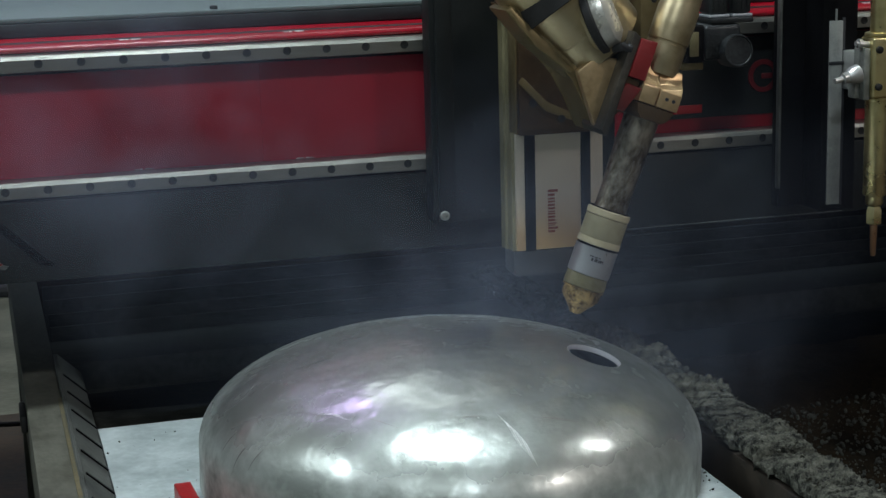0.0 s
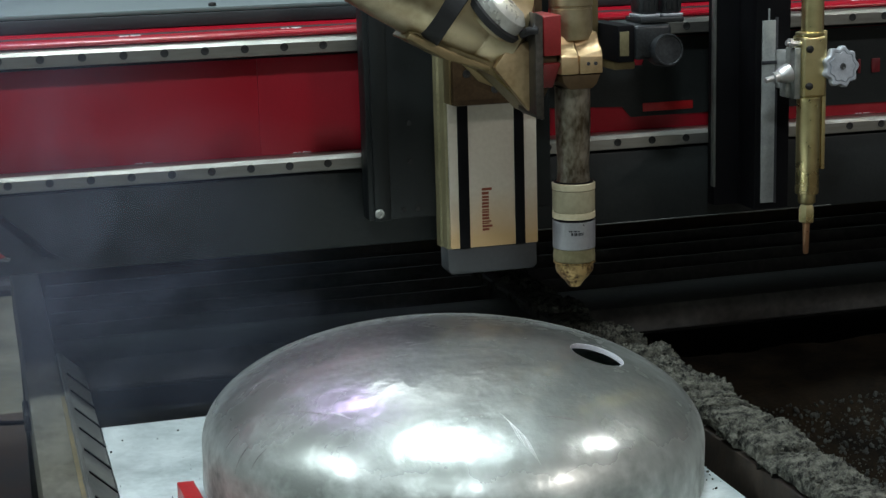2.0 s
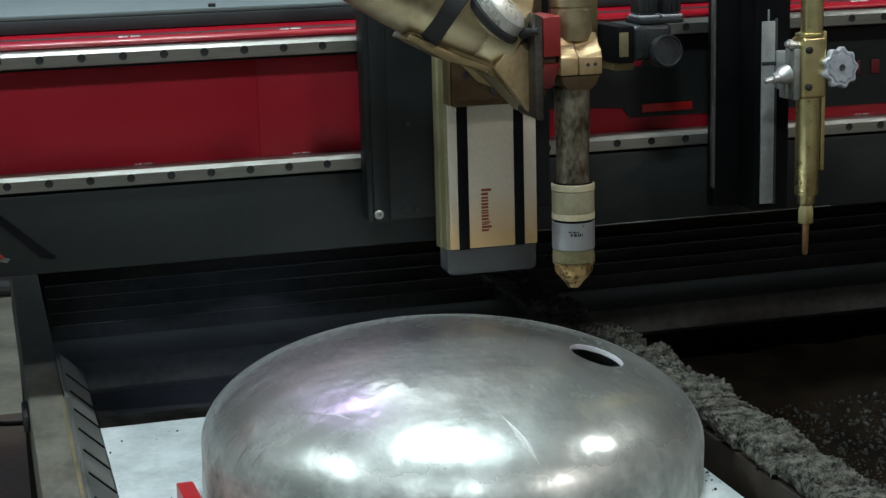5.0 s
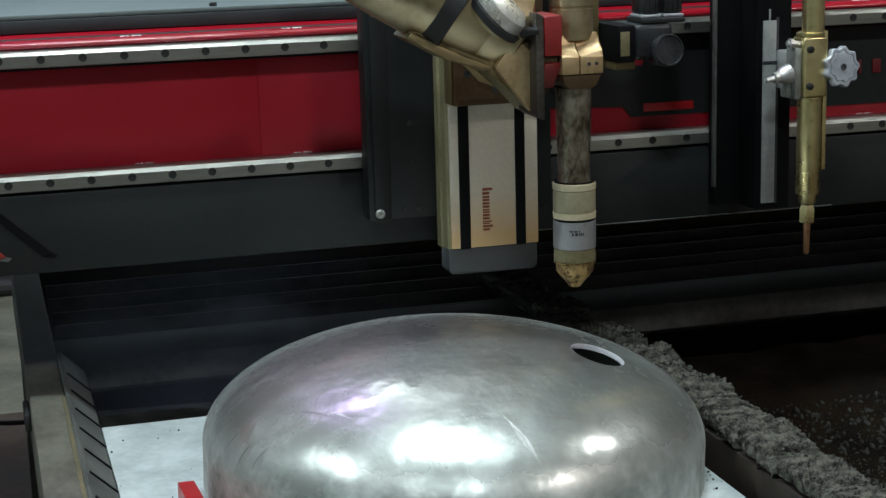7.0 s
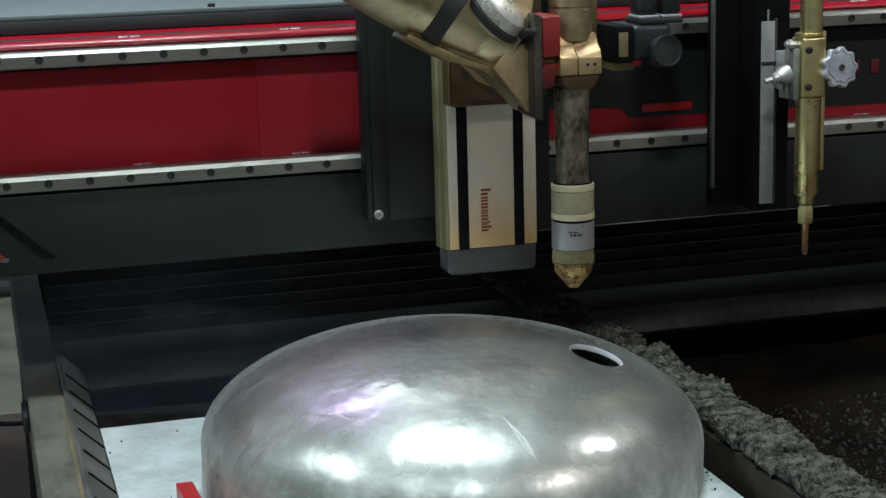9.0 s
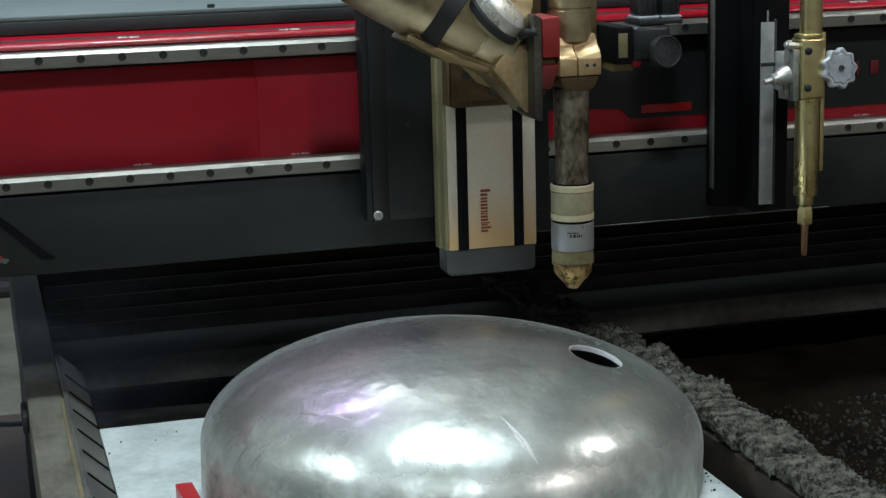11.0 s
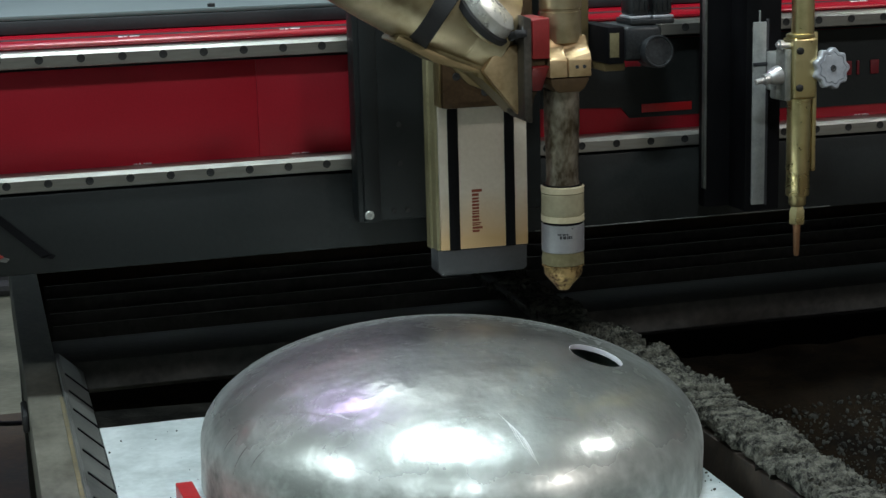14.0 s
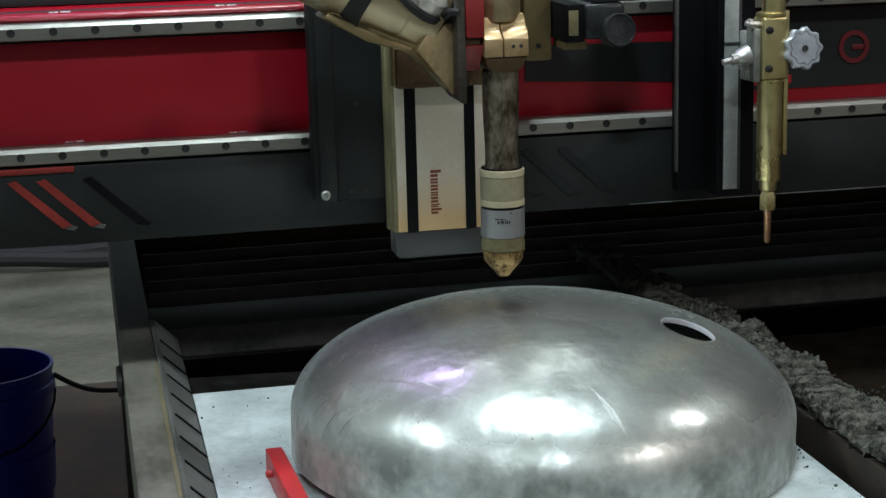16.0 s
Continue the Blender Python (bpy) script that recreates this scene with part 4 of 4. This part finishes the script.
    part("end_disc", lathe(B(), [(0.046, -0.006), (0.046, 0.0), (0.043, 0.012), (0.03, 0.02), (0.01, 0.021)], do, dax, 48), DISC, hd, "shiny metal end disc")
    part("end_collar", lathe(B(), [(0.044, -0.019), (0.0465, -0.0145)], do, dax, 48), GOLD, hd)
    part("end_cable", tube(B(), [tuple(do + dax * -0.006 + Vector((0.030, -0.016, -0.034))), (0.652, ty - 0.036, 0.229), (0.660, ty - 0.036, 0.228), (0.664, ty - 0.030, 0.236)], 0.0055), RUBBER, hd, "short black cable")
    part("end_ring", lathe(B(), [(0.047, -0.014), (0.051, -0.012), (0.051, -0.004), (0.047, -0.002)], do, dax, 48, False), RUBBER, hd, "black sealing ring")
    return hd


def servo_motor():
    s = thing("servo_motor", 0.9, -0.13, 0.1, "dark servo motor with two plug connectors on a brass-coloured plate", "servo motor")
    part("mount_plate", box(B(), 0.842, 0.884, -0.115, -0.004, 0.118, 0.40, 0.003), KHAKI, s, "brass-coloured mounting plate")
    part("gear_flange", box(B(), 0.885, 0.912, -0.19, -0.07, 0.15, 0.205, 0.003), BLACK, s)
    part("yellow_tag", box(B(), 0.8875, 0.902, -0.1915, -0.1903, 0.160, 0.196, 0.0004), OLIVE, s, "dull yellowish tag")
    part("body", box(B(), 0.9125, 0.975, -0.185, -0.085, 0.152, 0.205, 0.008, 3), MOTOR, s)
    part("connector_seat", box(B(), 0.925, 0.995, -0.182, -0.12, 0.2055, 0.2135, 0.002), MOTOR, s)
    part("end_bell", lathe(B(), [(0.0235, -0.03), (0.0245, 0.0), (0.0232, 0.004), (0.0215, 0.004), (0.0205, 0.002), (0.004, 0.002)], (0.962, -0.197, 0.166), (0.05, -1, 0.08), 36), MOTOR, s, "round grey motor end")
    part("lower_lug", box(B(), 0.890, 0.925, -0.16, -0.10, 0.136, 0.1495, 0.003), KHAKI, s)
    for x in (0.942, 0.979):
        pl = part("plug", box(B(), x - 0.0155, x + 0.0155, -0.175, -0.135, 0.2185, 0.262, 0.005, 3), MOTOR, s, "dark plug connector")
        part("plug_ring", box(B(), x - 0.0165, x + 0.0165, -0.177, -0.133, 0.2138, 0.2182, 0.0015), KNOB, pl, "bright metal plug ring")
        for dx in (-0.009, 0.0, 0.009):
            part("plug_rib", box(B(), x + dx - 0.0015, x + dx + 0.0015, -0.1768, -0.1752, 0.224, 0.256, 0.0004), MOTOR, pl)
        part("plug_collar", lathe(B(), [(0.0135, 0), (0.0145, 0.003), (0.0145, 0.012), (0.012, 0.015)], (x, -0.155, 0.2625), (0, 0, 1), 20), GREYCAP, pl)
        part("plug_cable", tube(B(), [(x, -0.155, 0.2775), (x, -0.155, 0.30), (x + 0.01, -0.14, 0.36), (x + 0.05, -0.1, 0.46)], 0.006), RUBBER, pl)
    for z in (0.14, 0.24):
        part("bolt", lathe(B(), [(0.004, 0), (0.004, 0.003)], (0.863, -0.1152, z), (0, -1, 0), 12), BOLT, s)
    return s


def gas_carriage():
    c = thing("gas_torch_carriage", 1.13, -0.06, -0.1, "black lift column with a steel scale strip", "carriage")
    part("column", box(B(), 1.098, 1.200, -0.070, -0.045, -0.103, 0.46, 0.002), BLACK, c)
    part("column_front", box(B(), 1.140, 1.200, -0.128, -0.0705, -0.103, 0.46, 0.002), BLACK, c)
    part("column_core", box(B(), 1.152, 1.200, -0.0445, -0.004, -0.103, 0.46, 0.002), BLACK, c)
    part("edge_plate", box(B(), 1.0935, 1.0972, -0.078, -0.066, -0.071, 0.46, 0.001), CHUTE, c, "thin bright edge plate")
    part("scale_strip", box(B(), 1.150, 1.172, -0.1325, -0.1283, -0.092, 0.196, 0.0008), ALU, c, "worn light grey scale strip")
    # dark strips painted where the scale shows only shaded gaps
    part("scale_slot", box(B(), 1.1725, 1.1775, -0.1300, -0.1283, -0.094, 0.200, 0.0005), INK_AND_GAPS, c)
    part("scale_gap_strip", box(B(), 1.1485, 1.1735, -0.1345, -0.1328, 0.128, 0.1335, 0.0005), INK_AND_GAPS, c)
    part("scale_hook", tube(B(), [(1.161, -0.1305, 0.196), (1.161, -0.1305, 0.214)], 0.0016, 8), ALU, c)
    return c


def gas_torch():
    g = thing("gas_torch", 1.191, -0.205, -0.163, "brass gas cutting torch with a silver knob", "gas torch")
    x, y = 1.1915, -0.205
    part("body", lathe(B(), [(0.0175, -0.067), (0.0182, -0.065), (0.0182, 0.084)], (x, y, 0), (0, 0, 1), 36), BRASS, g)
    part("upper_body", lathe(B(), [(0.0170, 0.177), (0.0170, 0.44)], (x + 0.004, y, 0), (0, 0, 1), 36), BRASS, g)
    part("block", box(B(), x - 0.0195, x + 0.0195, y - 0.0195, y + 0.02, 0.0845, 0.1765, 0.004, 3), BRASS, g)
    part("side_plate", box(B(), x + 0.0198, x + 0.0265, y - 0.006, y + 0.02, -0.03, 0.184, 0.001), BRASS, g)
    part("neck", lathe(B(), [(0.0115, -0.083), (0.0135, -0.080), (0.0135, -0.068)], (x, y, 0), (0, 0, 1), 24), BRASS, g)
    part("nut", lathe(B(), [(0.0118, -0.112), (0.0128, -0.110), (0.0128, -0.092), (0.010, -0.084)], (x, y, 0), (0, 0, 1), 6), BRASS, g, "hexagonal brass nut")
    part("tip", lathe(B(), [(0.0030, -0.163), (0.0045, -0.160), (0.0058, -0.118), (0.0065, -0.1122)], (x, y, 0), (0, 0, 1), 20), COPPERTIP, g, "coppery cutting tip")
    for z in (0.102, 0.158):
        part("screw", lathe(B(), [(0.0055, 0), (0.0055, 0.004), (0.003, 0.005)], (x - 0.011, y - 0.0197, z), (0, -1, 0), 14), BOLT, g)
    part("lug", box(B(), x - 0.0305, x - 0.0198, y - 0.012, y + 0.02, 0.082, 0.160, 0.002, 2), CAST, g, "grey cast clamp lug")
    part("lug_rib", box(B(), x - 0.0400, x - 0.0307, y - 0.002, y + 0.02, 0.084, 0.122, 0.003), CAST, g)
    part("lug_bolt", lathe(B(), [(0.0045, 0), (0.0045, 0.012), (0.0075, 0.0122), (0.0075, 0.018), (0.004, 0.0185), (0.004, 0.022)], (x - 0.0198, y - 0.004, 0.1655), (-1, 0, 0.1), 10), SILVER, g, "small clamp bolt")
    part("arm", box(B(), x - 0.0185, x + 0.004, y + 0.0205, -0.118, 0.09, 0.15, 0.003), SILVER, g)
    part("bolt", lathe(B(), [(0.0150, -0.006), (0.0135, 0.004), (0.0095, 0.013), (0.0085, 0.0135), (0.0085, 0.0215), (0.0045, 0.0225), (0.0045, 0.036)], (x - 0.0430, y - 0.006, 0.121), (-1, -0.1, -0.22), 12), SILVER, g, "shiny clamping bolt")
    part("block_collar", lathe(B(), [(0.0200, 0.1768), (0.0215, 0.178), (0.0215, 0.1815), (0.0180, 0.183)], (x, y, 0), (0, 0, 1), 36), BRASS, g)
    part("body_seam", lathe(B(), [(0.0186, 0.0785), (0.0190, 0.0795), (0.0190, 0.0835), (0.0184, 0.0842)], (x, y, 0), (0, 0, 1), 36, False), BRASS, g)
    bm = B()
    n = 64
    pts = [(0.0298 + 0.0024 * math.cos(9 * 2 * math.pi * i / n), 2 * math.pi * i / n) for i in range(n)]
    k = Vector((x + 0.042, y - 0.02, 0.129))
    q = Vector((0.12, -1, 0.12)).normalized().to_track_quat("Z", "Y")
    rings = [[bm.verts.new(k + q @ Vector((r * s * math.cos(a), r * s * math.sin(a), h))) for r, a in pts] for s, h in ((0.9, -0.008), (1, -0.005), (1, 0.003), (0.93, 0.005), (0.80, 0.005), (0.77, 0.0035), (0.74, 0.0035), (0.72, 0.0055), (0.2, 0.0055))]
    for a, b in zip(rings, rings[1:]):
        for i in range(n):
            bm.faces.new((a[i], a[(i + 1) % n], b[(i + 1) % n], b[i]))
    bm.faces.new(rings[0]), bm.faces.new(rings[-1])
    knob = part("knob", bm, KNOB, g, "scalloped silver knob")
    part("knob_hub", lathe(B(), [(0.005, 0.0056), (0.005, 0.007), (0.003, 0.007), (0.0025, 0.0058)], k, q @ Vector((0, 0, 1)), 16), GREYCAP, knob)
    part("knob_shaft", tube(B(), [(x + 0.0266, y, 0.129), tuple(k - q @ Vector((0, 0, 0.008)))], 0.006), SILVER, knob)
    return g


CARRIED = [torch_carriage(), linear_actuator(), servo_motor(), gas_carriage(), gas_torch()]
SLIDE = slide_bracket()
HEAD = bevel_head()


def smoke_material(density):
    m = bpy.data.materials.new("smoke")
    m.use_nodes = True
    nt = m.node_tree
    n, link = nt.nodes, nt.links.new
    n.remove(n["Principled BSDF"])
    tc, ln, mr = n.new("ShaderNodeTexCoord"), n.new("ShaderNodeVectorMath"), n.new("ShaderNodeMapRange")
    ln.operation = "LENGTH"
    link(tc.outputs["Object"], ln.inputs[0])
    mr.interpolation_type = "SMOOTHERSTEP"
    mr.inputs[1].default_value, mr.inputs[2].default_value, mr.inputs[3].default_value, mr.inputs[4].default_value = 0.02, 0.42, density, 0.0
    link(ln.outputs["Value"], mr.inputs[0])
    wisp, wr, mu = n.new("ShaderNodeTexNoise"), n.new("ShaderNodeMapRange"), n.new("ShaderNodeMath")
    wisp.inputs["Scale"].default_value, wisp.inputs["Detail"].default_value, wisp.inputs["Distortion"].default_value = 5.0, 5, 0.8
    link(tc.outputs["Object"], wisp.inputs["Vector"])
    wr.inputs[1].default_value, wr.inputs[2].default_value, wr.inputs[3].default_value, wr.inputs[4].default_value = 0.32, 0.68, 0.25, 1.0
    link(wisp.outputs[0], wr.inputs[0])
    mu.operation = "MULTIPLY"
    link(mr.outputs[0], mu.inputs[0])
    link(wr.outputs[0], mu.inputs[1])
    tr, df, tl, ad, mx = (n.new("ShaderNode" + k) for k in ("BsdfTransparent", "BsdfDiffuse", "BsdfTranslucent", "AddShader", "MixShader"))
    df.inputs[0].default_value = (0.32, 0.38, 0.52, 1)
    tl.inputs[0].default_value = (0.32, 0.38, 0.52, 1)
    link(df.outputs[0], ad.inputs[0])
    link(tl.outputs[0], ad.inputs[1])
    link(mu.outputs[0], mx.inputs[0])
    link(tr.outputs[0], mx.inputs[1])
    link(ad.outputs[0], mx.inputs[2])
    link(mx.outputs[0], n["Material Output"].inputs["Surface"])
    return m


SMOKE = {d: smoke_material(d) for d in (0.05, 0.13, 0.22)}


def smoke_puff(x, y, z, density, seed, veils=(0.0,)):
    """A loose rolling veil of smoke in one rigid piece."""
    bm = B()
    for dy in veils:
        g = [[bm.verts.new((x + 0.045 * i, y + dy + 0.07 * noise.noise((i * 0.25 + seed, j * 0.25, dy * 9)), z + 0.045 * j)) for i in range(-10, 11)] for j in range(-10, 11)]
        for a, b in zip(g, g[1:]):
            for i in range(20):
                bm.faces.new((a[i], a[i + 1], b[i + 1], b[i]))
    ob = solo("smoke_puff", bm, SMOKE[density], x, y, z, "thin bluish cutting smoke drifting off above the table", "smoke", angle=180, group="smoke from the cut")
    return ob


PUFFS = [(smoke_puff(0.18, -0.25, 0.10, 0.22, 1), [(0, 0, 0), (1.0, -0.06, 0.06), (1.7, -0.25, 0.18), (2.6, -0.75, 0.5), (4.0, -1.5, 1.2), (16, -2.4, 2.6)]),
         (smoke_puff(0.62, -0.27, -0.16, 0.22, 2), [(0, 0, 0), (0.6, -0.10, 0.05), (1.3, -0.35, 0.12), (2.2, -0.65, 0.10), (3.2, -1.1, 0.5), (5.0, -1.8, 1.4), (16, -2.6, 2.6)]),
         (smoke_puff(1.02, -0.29, -0.12, 0.05, 3), [(0, 0, 0), (0.7, 0.08, 0.10), (1.5, 0.25, 0.45), (3.0, 0.5, 1.1), (16, 0.9, 2.8)]),
         (smoke_puff(0.32, 0.14, -0.32, 0.13, 4), [(0, 0.1, -0.02), (3.0, 0.05, 0), (6.0, 0.0, 0.02), (9.0, -0.10, 0.02), (12.0, -0.50, 0.03), (16, -1.25, 0.08)]),
         (smoke_puff(0.70, -0.62, -0.10, 0.13, 7), [(0, 0, 0), (0.4, -0.05, 0.10), (0.9, -0.2, 0.45), (1.5, -0.5, 1.0), (3.0, -1.0, 1.9), (16, -1.6, 3.0)])]


def motions():
    # the gantry stands 4.8 cm further forward during the cut and runs back as the head comes upright
    def back(t):
        keys = [(0.0, 1.0), (0.8, 1.0), (0.9, 0.97), (1.0, 0.90), (1.1, 0.68), (1.2, 0.44), (1.3, 0.20), (1.4, 0.09), (1.5, 0.03), (1.6, 0.0), (16.0, 0.0)]
        for (ta, a), (tb, b) in zip(keys, keys[1:]):
            if t <= tb:
                return -0.048 * (a + (b - a) * (t - ta) / (tb - ta))
        return 0.0

    travel = [(0.0, 0.0955), (0.5, 0.0960), (0.8, 0.0955), (0.9, 0.091), (1.0, 0.0765), (1.1, 0.061), (1.2, 0.046), (1.3, 0.030), (1.4, 0.012), (1.5, 0.003), (1.6, 0.0), (2.5, 0.0), (7.0, 0.0), (13.0, 0.0),
              (13.6, 0.0), (13.8, -0.003), (14.0, -0.014), (14.2, -0.043), (14.5, -0.103), (15.0, -0.202), (15.1, -0.216), (15.25, -0.224), (15.5, -0.2255), (16.0, -0.2255)]
    b = BASE[GANTRY.name]
    walk(GANTRY, [(t, pose(b.x, b.y + back(t), b.z + L)) for t, _ in travel])
    for ob in CARRIED:
        b = BASE[ob.name]
        walk(ob, [(t, pose(b.x + s, b.y + back(t), b.z + L)) for t, s in travel])
    for ob, drift in PUFFS:
        b = BASE[ob.name]
        walk(ob, [(t, pose(b.x + dx, b.y, b.z + L + dz)) for t, dx, dz in drift])
    # time, torch tip's x, its height above the resting place, tilt
    tip = [(0.0, -0.014, -0.023, 20.7), (0.1, -0.014, -0.017, 20.7), (0.2, -0.013, -0.008, 20.7), (0.3, -0.013, -0.003, 20.7), (0.5, -0.013, -0.002, 20.7), (0.8, -0.013, -0.002, 20.7), (0.9, -0.013, -0.002, 20.0), (1.0, -0.012, -0.002, 17.2),
           (1.1, -0.008, -0.004, 14.2), (1.2, -0.004, -0.007, 10.4), (1.3, -0.001, -0.009, 6.2), (1.4, 0.0, -0.011, 2.4), (1.5, 0.0, -0.012, 0.4), (1.6, 0.0, -0.011, 0.0), (1.7, 0.0, -0.006, 0.0), (1.9, 0.0, 0.0, 0.0),
           (2.5, 0.0, 0.0, 0.0), (7.0, 0.0, 0.0, 0.0), (13.0, 0.0, 0.0, 0.0)]
    tip += [(t, s, -0.002 - 0.002 * (t > 14.4), 0.0) for t, s in travel if t > 13.1]
    b = BASE[HEAD.name]
    walk(HEAD, [(t, pose(b.x + dx, b.y + back(t), b.z + L + dz, 0, tilt, 0)) for t, dx, dz, tilt in tip])
    reach = 0.30
    b = BASE[SLIDE.name]
    walk(SLIDE, [(t, pose(b.x + dx + reach * math.sin(radians(a)), b.y + back(t), b.z + L + dz - reach * (1 - math.cos(radians(a))))) for t, dx, dz, a in tip])


motions()
